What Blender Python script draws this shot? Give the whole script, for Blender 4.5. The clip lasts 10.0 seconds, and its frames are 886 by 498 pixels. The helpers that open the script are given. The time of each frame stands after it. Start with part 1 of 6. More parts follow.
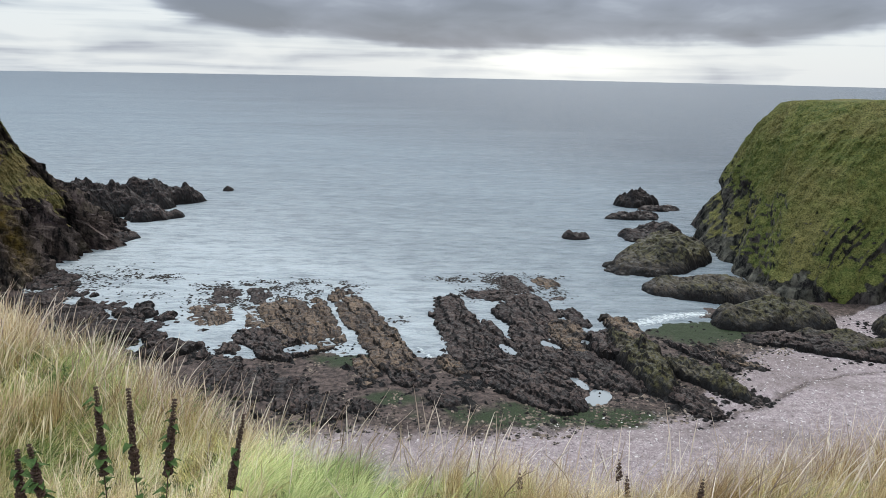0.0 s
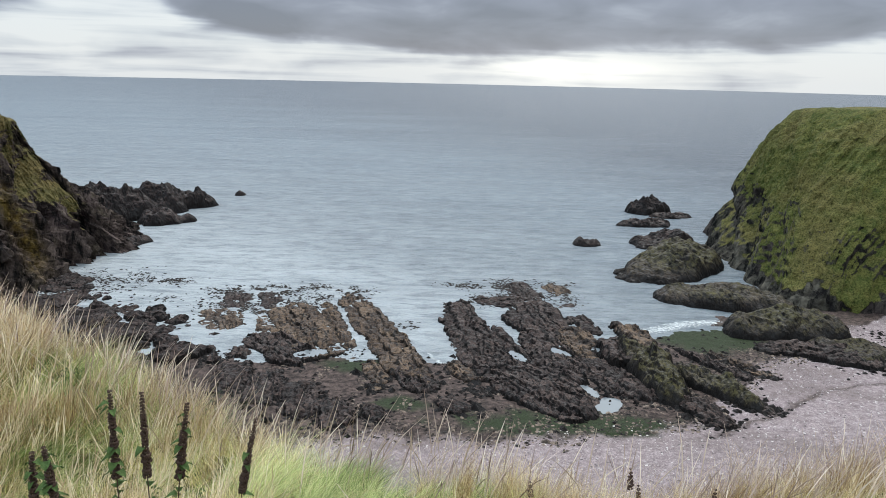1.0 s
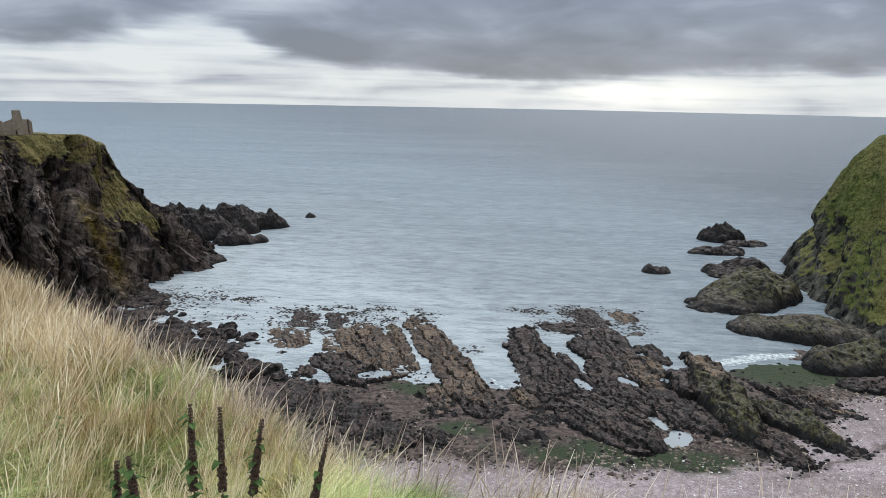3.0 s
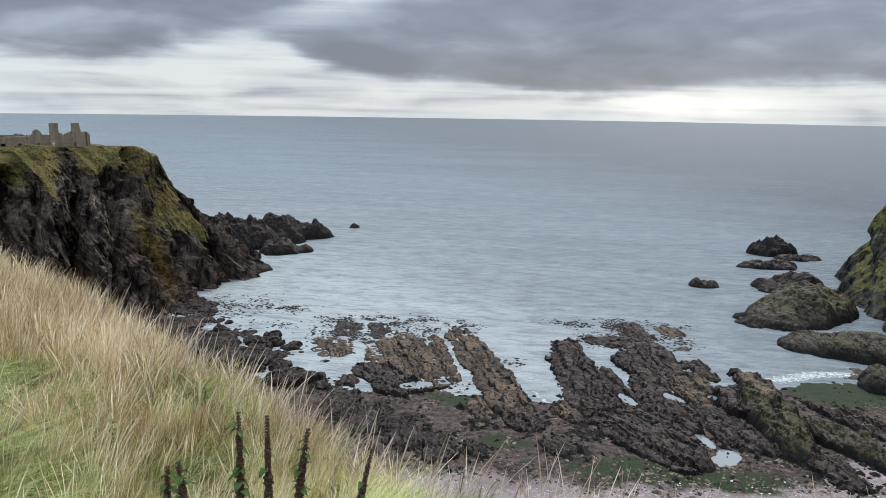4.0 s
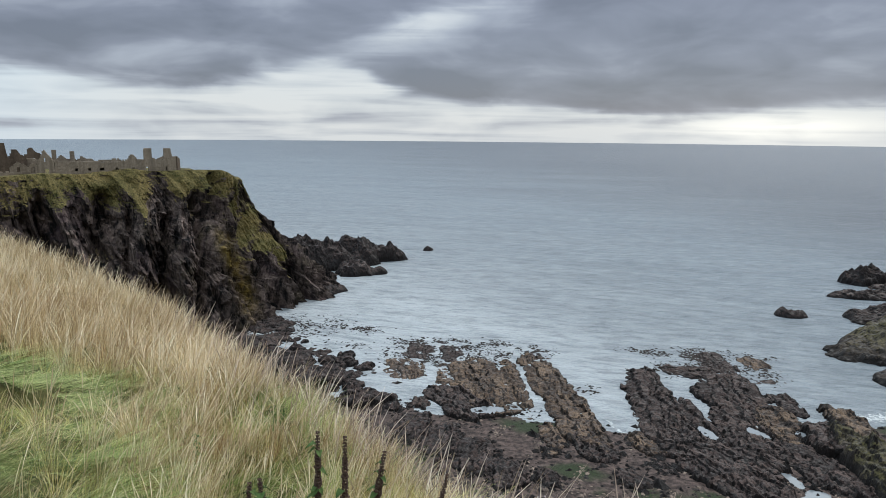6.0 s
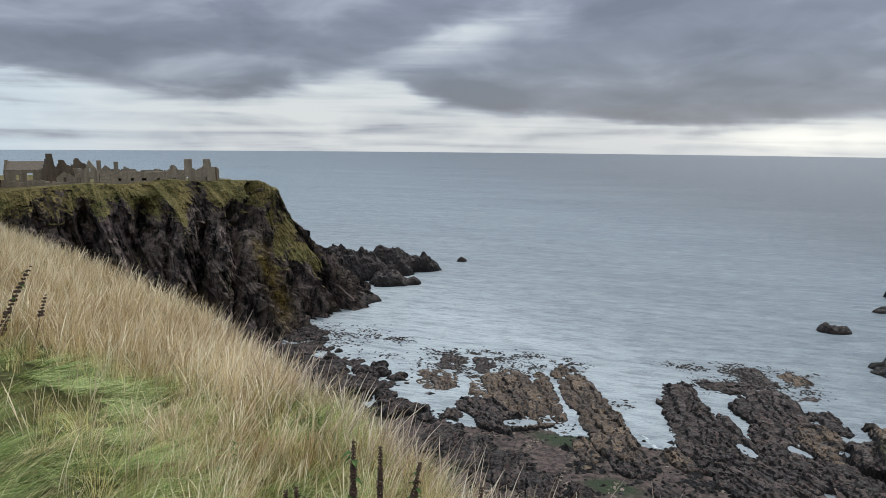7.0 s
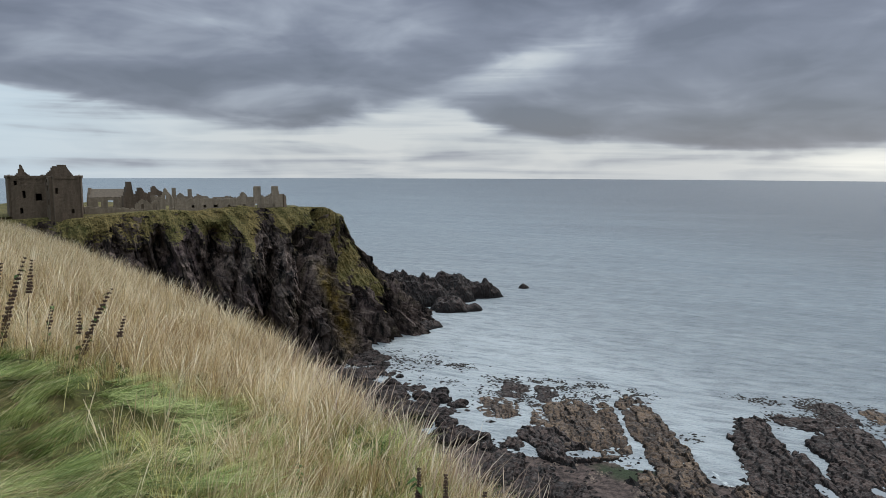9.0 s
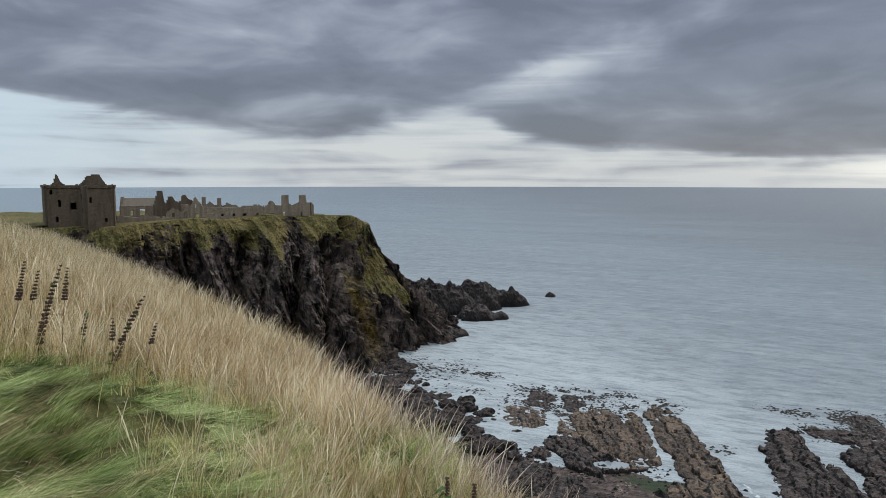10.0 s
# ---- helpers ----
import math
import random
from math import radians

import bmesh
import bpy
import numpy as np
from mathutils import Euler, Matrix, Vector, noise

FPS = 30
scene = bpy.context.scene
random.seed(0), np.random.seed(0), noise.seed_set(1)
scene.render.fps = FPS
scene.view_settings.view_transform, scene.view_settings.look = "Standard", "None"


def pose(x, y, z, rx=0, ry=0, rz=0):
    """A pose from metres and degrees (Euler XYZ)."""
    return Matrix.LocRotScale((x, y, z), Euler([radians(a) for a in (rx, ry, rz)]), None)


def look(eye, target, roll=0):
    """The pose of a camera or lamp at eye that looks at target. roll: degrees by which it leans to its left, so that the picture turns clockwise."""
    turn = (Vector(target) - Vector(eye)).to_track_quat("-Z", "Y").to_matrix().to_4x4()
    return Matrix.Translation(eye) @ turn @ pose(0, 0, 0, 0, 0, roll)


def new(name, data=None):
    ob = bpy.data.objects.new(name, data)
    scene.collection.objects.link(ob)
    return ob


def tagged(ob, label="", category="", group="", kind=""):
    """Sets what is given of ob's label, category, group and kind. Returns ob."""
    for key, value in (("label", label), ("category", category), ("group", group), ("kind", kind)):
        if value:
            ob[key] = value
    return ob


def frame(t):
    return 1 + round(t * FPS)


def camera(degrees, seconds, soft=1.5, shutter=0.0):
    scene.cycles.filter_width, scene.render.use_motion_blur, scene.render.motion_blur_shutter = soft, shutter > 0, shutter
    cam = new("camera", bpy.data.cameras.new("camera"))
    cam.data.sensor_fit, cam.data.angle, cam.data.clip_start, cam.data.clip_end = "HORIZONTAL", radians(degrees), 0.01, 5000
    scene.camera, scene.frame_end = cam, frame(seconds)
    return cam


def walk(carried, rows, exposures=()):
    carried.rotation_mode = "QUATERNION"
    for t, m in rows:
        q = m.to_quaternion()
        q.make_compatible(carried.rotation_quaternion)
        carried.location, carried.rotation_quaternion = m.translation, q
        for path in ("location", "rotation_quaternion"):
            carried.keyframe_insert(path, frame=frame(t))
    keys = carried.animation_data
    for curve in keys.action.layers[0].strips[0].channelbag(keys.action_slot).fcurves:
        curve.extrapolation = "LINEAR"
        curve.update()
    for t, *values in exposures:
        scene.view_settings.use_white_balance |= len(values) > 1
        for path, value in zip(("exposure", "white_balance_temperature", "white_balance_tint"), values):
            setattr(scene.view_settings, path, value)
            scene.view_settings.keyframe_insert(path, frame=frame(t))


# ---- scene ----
# A sea bay under a grassy cliff top: the camera turns left from the shingle cove to the ruined castle.
EYE = 60.0
cam = camera(65.13, 10.0, soft=0.75)
# seconds, x, y, z from the first eye; yaw, pitch, roll
ROWS = [
    (0.0, 0.000, 0.000, 0.000, 0.00, -14.56, -1.09),
    (0.5, -0.004, -0.000, 0.002, 0.35, -14.39, -1.20),
    (1.0, -0.014, -0.002, 0.005, 0.94, -14.10, -1.28),
    (1.5, -0.028, -0.003, 0.006, 1.97, -13.71, -1.39),
    (2.0, -0.046, -0.006, 0.004, 3.30, -13.22, -1.35),
    (2.5, -0.058, -0.009, 0.005, 4.74, -12.71, -1.20),
    (4.0, -0.093, -0.012, 0.016, 9.96, -11.37, -0.84),
    (4.5, -0.103, -0.014, 0.020, 11.53, -10.96, -0.73),
    (5.0, -0.112, -0.017, 0.022, 12.97, -10.52, -0.54),
    (5.5, -0.121, -0.017, 0.023, 14.45, -10.02, -0.44),
    (6.0, -0.132, -0.022, 0.025, 16.01, -9.51, -0.50),
    (7.5, -0.162, -0.031, 0.030, 20.11, -8.21, -0.46),
    (8.0, -0.169, -0.033, 0.032, 21.33, -7.72, -0.38),
    (8.5, -0.180, -0.039, 0.033, 22.58, -7.11, -0.32),
    (9.0, -0.190, -0.045, 0.029, 23.91, -6.50, -0.21),
    (9.5, -0.199, -0.050, 0.029, 25.12, -6.06, -0.04),
    (10.0, -0.205, -0.053, 0.030, 26.06, -5.83, -0.01),
]
walk(cam, [(t, pose(x, y, EYE + z, 90 + pitch, roll, yaw)) for t, x, y, z, yaw, pitch, roll in ROWS],
     exposures=[(0.0, 0.47), (2.0, 0.43), (4.0, 0.37), (6.0, 0.30), (8.0, 0.17), (10.0, 0.09)])

# ---- noise and mesh helpers ----
_rng = np.random.default_rng(5)
PERM = np.tile(_rng.permutation(256), 3)
GRAD = _rng.normal(size=(256, 3))
GRAD /= np.linalg.norm(GRAD, axis=1, keepdims=True)


def perlin(p, seed=0):
    p = np.asarray(p, float) + seed * 17.31
    i = np.floor(p).astype(np.int64)
    f = p - i
    i &= 255
    u = f * f * f * (f * (f * 6 - 15) + 10)
    total = 0
    for dx in (0, 1):
        for dy in (0, 1):
            for dz in (0, 1):
                h = PERM[PERM[PERM[i[..., 0] + dx] + i[..., 1] + dy] + i[..., 2] + dz]
                d = f - np.array((dx, dy, dz))
                w = (u[..., 0] if dx else 1 - u[..., 0]) * (u[..., 1] if dy else 1 - u[..., 1]) * (u[..., 2] if dz else 1 - u[..., 2])
                total = total + w * (GRAD[h] * d).sum(-1)
    return total * 1.5


def fbm(p, octaves=4, seed=0, gain=0.5, ridged=False):
    p = np.asarray(p, float)
    total, amp, k = 0, 1.0, 1.0
    for o in range(octaves):
        n = perlin(p * k, seed + o)
        total = total + amp * ((1 - 2 * np.abs(n)) if ridged else n)
        amp *= gain
        k *= 2.03
    return total


def xyz(x, y, z=0.0):
    x, y, z = np.broadcast_arrays(x, y, z)
    return np.stack([x, y, z], -1).astype(float)


def smooth(a, b, x):
    t = np.clip((np.asarray(x, float) - a) / (b - a), 0, 1)
    return t * t * (3 - 2 * t)


def mesh_from(name, verts, faces, smooth_shade=True):
    """verts (n, 3), faces (m, 3 or 4), as one mesh."""
    verts, faces = np.asarray(verts, np.float32), np.asarray(faces, np.int32)
    me = bpy.data.meshes.new(name)
    m, k = faces.shape
    me.vertices.add(len(verts))
    me.vertices.foreach_set("co", verts.ravel())
    me.loops.add(m * k)
    me.loops.foreach_set("vertex_index", faces.ravel())
    me.polygons.add(m)
    me.polygons.foreach_set("loop_start", np.arange(0, m * k, k, dtype=np.int32))
    me.polygons.foreach_set("use_smooth", np.full(m, smooth_shade))
    me.update(calc_edges=True)
    return me


def grid_faces(nu, nv, wrap=False, keep=None):
    a = np.arange(nu * nv).reshape(nu, nv)
    if wrap:
        a = np.vstack([a, a[:1]])
    q = np.stack([a[:-1, :-1], a[1:, :-1], a[1:, 1:], a[:-1, 1:]], -1).reshape(-1, 4)
    if keep is not None:
        q = q[keep.ravel()[q].any(1)]
    return q


def compact(verts, faces):
    used, inv = np.unique(faces, return_inverse=True)
    return verts[used], inv.reshape(faces.shape)


def attribute(me, name, values):
    at = me.attributes.new(name, "FLOAT", "POINT")
    at.data.foreach_set("value", np.asarray(values, np.float32).ravel())


def thing(name, me, mat, label, category, kind="", group=""):
    ob = new(name, me)
    if me is not None and mat is not None:
        me.materials.append(mat)
    return tagged(ob, label, category, group, kind)


def part(name, data, mat, parent, label=""):
    """Links a bmesh or mesh as one mesh object under a thing or part."""
    if isinstance(data, bmesh.types.BMesh):
        me = bpy.data.meshes.new(name)
        data.to_mesh(me)
        data.free()
    else:
        me = data
    if mat is not None and not me.materials:
        me.materials.append(mat)
    ob = new(name, me)
    ob.parent = parent
    return tagged(ob, label)


def bearing(az, r, z=0.0):
    """A place by its bearing to the right of north (y), in degrees, and its distance from the eye in plan."""
    a = radians(az)
    return (r * math.sin(a), r * math.cos(a), z)


def spline(points, n, closed=False):
    """Catmull-Rom through points, n samples."""
    p = np.array(points, float)
    m = len(p)
    t = np.linspace(0, m if closed else m - 1, n, endpoint=not closed)
    i = np.floor(t).astype(int)
    if not closed:
        i = np.minimum(i, m - 2)
    f = (t - i)[:, None]
    pick = (lambda k: p[k % m]) if closed else (lambda k: p[np.clip(k, 0, m - 1)])
    a, b, c, d = pick(i - 1), pick(i), pick(i + 1), pick(i + 2)
    return 0.5 * (2 * b + (c - a) * f + (2 * a - 5 * b + 4 * c - d) * f ** 2 + (3 * b - a - 3 * c + d) * f ** 3)


def line_distance(x, y, line):
    """Signed distance to a polyline, positive on its right-hand side."""
    x, y = np.asarray(x, float), np.asarray(y, float)
    best, sign = np.full(x.shape, 1e9), np.ones(x.shape)
    for (ax, ay), (bx, by) in zip(line[:-1], line[1:]):
        dx, dy = bx - ax, by - ay
        t = np.clip(((x - ax) * dx + (y - ay) * dy) / (dx * dx + dy * dy), 0, 1)
        ex, ey = x - ax - t * dx, y - ay - t * dy
        d = np.hypot(ex, ey)
        side = np.where(dx * ey - dy * ex < 0, 1.0, -1.0)
        near = d < best
        best, sign = np.where(near, d, best), np.where(near, side, sign)
    return best * sign


# ---- world, sun ----
def nodes_of(tree):
    tree.nodes.clear()

    def add(kind, **props):
        n = tree.nodes.new(kind)
        if "operation" in props:
            n.operation, n.use_clamp = props["operation"], props.get("use_clamp", False)
        if "data_type" in props:
            n.data_type, n.blend_type = props["data_type"], props["blend_type"]
        if "attribute_name" in props:
            n.attribute_name = props["attribute_name"]
        for name, val in props.get("inputs", {}).items():
            if isinstance(val, bpy.types.NodeSocket):
                tree.links.new(val, n.inputs[name])
            else:
                n.inputs[name].default_value = val
        return n
    return add


def make_world():
    world = bpy.data.worlds.new("overcast_sky")
    scene.world = world
    world.use_nodes = True
    tree = world.node_tree
    add = nodes_of(tree)

    def mth(op, a, b=0.0, c=0.0, clamp=False):
        n = add("ShaderNodeMath", operation=op, use_clamp=clamp)
        for i, v in enumerate((a, b, c)):
            if isinstance(v, bpy.types.NodeSocket):
                tree.links.new(v, n.inputs[i])
            else:
                n.inputs[i].default_value = v
        return n.outputs[0]

    co = add("ShaderNodeTexCoord").outputs["Generated"]
    sep = add("ShaderNodeSeparateXYZ", inputs={0: co})
    x, y, z = sep.outputs
    el = mth("MULTIPLY", mth("ARCSINE", mth("MAXIMUM", z, -0.1)), 57.2958)
    az = mth("MULTIPLY", mth("ARCTAN2", x, y), 57.2958)

    def noise_at(ka, ke, detail, rough, off=0.0):
        v = add("ShaderNodeCombineXYZ", inputs={0: mth("MULTIPLY", az, ka), 1: mth("MULTIPLY", el, ke), 2: off}).outputs[0]
        n = add("ShaderNodeTexNoise", inputs={0: v, "Scale": 1.0, "Detail": detail, "Roughness": rough, "Distortion": 0.5}).outputs[0]
        return mth("SUBTRACT", n, 0.5)

    def curve(points):
        """A height in degrees over the bearing, from -70 to 40 degrees."""
        c = add("ShaderNodeFloatCurve", inputs={1: mth("DIVIDE", mth("ADD", az, 70.0), 110.0)})
        cv = c.mapping.curves[0]
        for a0, e0 in points[1:-1]:
            cv.points.new((a0 + 70) / 110, e0 / 20)
        cv.points[0].location, cv.points[-1].location = (0, points[0][1] / 20), (1, points[-1][1] / 20)
        c.mapping.update()
        return mth("MULTIPLY", c.outputs[0], 20.0)

    def step(v, lo, hi):
        n = add("ShaderNodeMapRange", inputs={0: v, 1: lo, 2: hi})
        n.interpolation_type = "SMOOTHSTEP"
        return n.outputs[0]

    roll, wisp, streak = noise_at(0.07, 0.20, 4, 0.5), noise_at(0.13, 0.40, 4, 0.48, 4.0), noise_at(0.055, 1.0, 4, 0.5, 9.0)
    # underside of the cloud deck over the bearing
    edge = curve([(-70, 6.2), (-58, 5.6), (-53, 5.1), (-47, 4.3), (-39, 3.6), (-30, 4.3), (-25, 5.0), (-20, 3.4), (-12, 2.2), (-3, 1.5), (2, 1.35), (9, 1.85), (19, 2.1), (31, 2.9), (40, 3.2)])
    over = mth("SUBTRACT", el, edge)
    deck = step(mth("ADD", over, mth("ADD", mth("MULTIPLY", wisp, 1.6), mth("MULTIPLY", streak, 1.0))), -0.7, 0.9)
    # a torn bright seam that climbs to the right
    seam = curve([(-70, 2.0), (-40, 2.5), (-27, 4.8), (-24, 6.0), (-19.4, 7.4), (-16, 8.6), (-12, 9.8), (-8, 10.9), (-4, 12.2), (10, 16), (40, 19)])
    off = mth("DIVIDE", mth("ADD", mth("SUBTRACT", el, seam), mth("MULTIPLY", wisp, 3.2)), 1.7)
    near = mth("DIVIDE", mth("ADD", az, 18.0), 9.0)
    tear = mth("EXPONENT", mth("MULTIPLY", mth("ADD", mth("MULTIPLY", off, off), mth("MULTIPLY", near, near)), -1.0))
    # a thinner, paler part high on the left
    pa, pe = mth("DIVIDE", mth("ADD", az, 40.0), 12.0), mth("DIVIDE", mth("SUBTRACT", el, 11.5), 3.5)
    thin = mth("EXPONENT", mth("MULTIPLY", mth("ADD", mth("MULTIPLY", pa, pa), mth("MULTIPLY", pe, pe)), -1.0))
    d = mth("ADD", mth("MULTIPLY", deck, 0.81), mth("ADD", mth("MULTIPLY", roll, 1.05), mth("MULTIPLY", wisp, 0.85)))
    d = mth("ADD", d, mth("MULTIPLY", mth("ADD", mth("MULTIPLY", streak, 1.5), 0.12), mth("SUBTRACT", 1.0, deck)))
    d = mth("SUBTRACT", d, mth("ADD", mth("MULTIPLY", mth("MULTIPLY", tear, mth("ADD", 0.8, mth("MULTIPLY", streak, 1.6), 0, True)), 0.52), mth("MULTIPLY", thin, 0.26)))
    d = mth("ADD", d, mth("MULTIPLY", mth("MULTIPLY", step(az, -32.0, -6.0), deck), 0.05))
    d = mth("SUBTRACT", d, mth("MULTIPLY", step(az, 10.0, 30.0), 0.05))
    # well above the view the deck brightens, added unseen to light the land
    high = step(el, 14.5, 27.0)
    d = mth("MULTIPLY", d, mth("SUBTRACT", 1.0, mth("MULTIPLY", high, 0.9)))
    ramp = add("ShaderNodeValToRGB", inputs={0: d})
    cr = ramp.color_ramp
    cr.elements[0].position, cr.elements[0].color = 0.0, (0.500, 0.530, 0.550, 1)
    cr.elements[1].position, cr.elements[1].color = 1.0, (0.112, 0.127, 0.166, 1)
    for pos, col in ((0.25, (0.405, 0.442, 0.480, 1)), (0.5, (0.262, 0.292, 0.350, 1)), (0.75, (0.160, 0.179, 0.230, 1))):
        cr.elements.new(pos).color = col
    # veiled sun low over the sea
    ga = mth("DIVIDE", mth("SUBTRACT", az, 9.5), 6.5)
    ge = mth("DIVIDE", mth("SUBTRACT", el, 0.5), 0.95)
    glow = mth("EXPONENT", mth("MULTIPLY", mth("ADD", mth("MULTIPLY", ga, ga), mth("MULTIPLY", ge, ge)), -1.0))
    glow = mth("MULTIPLY", glow, mth("SUBTRACT", 1.1, d, 0, True))
    warm = add("ShaderNodeMix", data_type="RGBA", blend_type="ADD", inputs={0: glow, 6: ramp.outputs[0], 7: (0.31, 0.29, 0.23, 1)})
    # thin blue showing low in the north
    clear = mth("MULTIPLY", step(az, -34.0, -62.0), mth("SUBTRACT", 1.0, step(d, 0.15, 0.6)))
    warm = add("ShaderNodeMix", data_type="RGBA", blend_type="MIX", inputs={0: mth("MULTIPLY", clear, 0.7), 6: warm.outputs[2], 7: (0.44, 0.56, 0.66, 1)})
    sky = add("ShaderNodeTexSky")
    sky.sky_type, sky.sun_disc, sky.sun_elevation, sky.sun_rotation = "NISHITA", False, radians(50), radians(12)
    a = add("ShaderNodeBackground", inputs={0: warm.outputs[2], 1: mth("ADD", 1.04, mth("MULTIPLY", high, 1.30))})
    b = add("ShaderNodeBackground", inputs={0: sky.outputs[0], 1: 0.010})
    both = add("ShaderNodeAddShader", inputs={0: a.outputs[0], 1: b.outputs[0]})
    add("ShaderNodeOutputWorld", inputs={0: both.outputs[0]})


make_world()
sun = new("sun", bpy.data.lights.new("sun", "SUN"))
sun.data.energy, sun.data.angle, sun.data.color = 1.5, radians(14), (1.0, 0.97, 0.92)
sun.matrix_world = look((0, 0, 200), (-200 * math.sin(radians(12)), -200 * math.cos(radians(12)), 200 - 200 * math.tan(radians(50))))


# ---- materials ----
def material(name):
    m = bpy.data.materials.new(name)
    m.use_nodes = True
    tree = m.node_tree
    add = nodes_of(tree)
    bsdf = add("ShaderNodeBsdfPrincipled")
    add("ShaderNodeOutputMaterial", inputs={0: bsdf.outputs[0]})

    def noise_tex(scale, detail=4.0, rough=0.55, stretch=(1, 1, 1), turn=(0, 0, 0), out=0):
        co = add("ShaderNodeTexCoord").outputs["Object"]
        mp = add("ShaderNodeMapping", inputs={0: co, 2: turn, 3: stretch})
        return add("ShaderNodeTexNoise", inputs={0: mp.outputs[0], "Scale": scale, "Detail": detail, "Roughness": rough}).outputs[out]

    def bedded(scale, turn, along, detail=5.0, rough=0.6):
        """Noise drawn out along a bearing, as bedding is."""
        mp = add("ShaderNodeMapping", inputs={0: add("ShaderNodeTexCoord").outputs["Object"]})
        mp.vector_type = "TEXTURE"
        mp.inputs["Rotation"].default_value = (0.25, 0.0, turn)
        mp.inputs["Scale"].default_value = (1.0, along, 1.0)
        return add("ShaderNodeTexNoise", inputs={0: mp.outputs[0], "Scale": scale, "Detail": detail, "Roughness": rough}).outputs[0]

    def ramp(val, *stops):
        r = add("ShaderNodeValToRGB", inputs={0: val})
        cr = r.color_ramp
        while len(cr.elements) < len(stops):
            cr.elements.new(0.5)
        for e, (pos, col) in zip(cr.elements, stops):
            e.position = pos
            e.color = (*col, 1) if isinstance(col, tuple) else (col, col, col, 1)
        return r.outputs[0]

    def mix(fac, a, b, blend="MIX"):
        n = add("ShaderNodeMix", data_type="RGBA", blend_type=blend)
        for i, v in ((0, fac), (6, a), (7, b)):
            if isinstance(v, bpy.types.NodeSocket):
                tree.links.new(v, n.inputs[i])
            else:
                n.inputs[i].default_value = (*v, 1) if isinstance(v, tuple) else v
        return n.outputs[2]

    def mth(op, a, b=0.0, clamp=False):
        n = add("ShaderNodeMath", operation=op, use_clamp=clamp)
        for i, v in enumerate((a, b)):
            if isinstance(v, bpy.types.NodeSocket):
                tree.links.new(v, n.inputs[i])
            else:
                n.inputs[i].default_value = v
        return n.outputs[0]

    def bump(height, strength, distance, normal=None):
        n = add("ShaderNodeBump", inputs={"Height": height, "Strength": strength, "Distance": distance})
        if normal is not None:
            tree.links.new(normal, n.inputs["Normal"])
        return n.outputs[0]

    def put(**vals):
        for key, v in vals.items():
            sock = bsdf.inputs[{"color": "Base Color", "rough": "Roughness", "normal": "Normal", "spec": "Specular IOR Level", "trans": "Transmission Weight"}[key]]
            if isinstance(v, bpy.types.NodeSocket):
                tree.links.new(v, sock)
            else:
                sock.default_value = (*v, 1) if isinstance(v, tuple) else v
        return m
    def blocks(scale, turn, along):
        """Jointed blocks drawn out along a bearing: their own tone, and the nearness of a joint."""
        co = add("ShaderNodeTexCoord").outputs["Object"]
        wob = add("ShaderNodeTexNoise", inputs={0: co, "Scale": scale * 0.8, "Detail": 3.0}).outputs[1]
        moved = add("ShaderNodeVectorMath", inputs={0: co, 1: wob})
        mp = add("ShaderNodeMapping", inputs={0: moved.outputs[0]})
        mp.vector_type = "TEXTURE"
        mp.inputs["Rotation"].default_value = turn
        mp.inputs["Scale"].default_value = along
        edge = add("ShaderNodeTexVoronoi", inputs={0: mp.outputs[0], "Scale": scale})
        edge.feature = "DISTANCE_TO_EDGE"
        tone = add("ShaderNodeTexVoronoi", inputs={0: mp.outputs[0], "Scale": scale})
        return add("ShaderNodeSeparateColor", inputs={0: tone.outputs["Color"]}).outputs[0], edge.outputs["Distance"]
    put.bedded, put.blocks = bedded, blocks
    return m, add, noise_tex, ramp, mix, mth, bump, put


def steepness(add, mth):
    """Upward part of the surface's own normal."""
    n = add("ShaderNodeNewGeometry").outputs["Normal"]
    return add("ShaderNodeSeparateXYZ", inputs={0: n}).outputs[2]


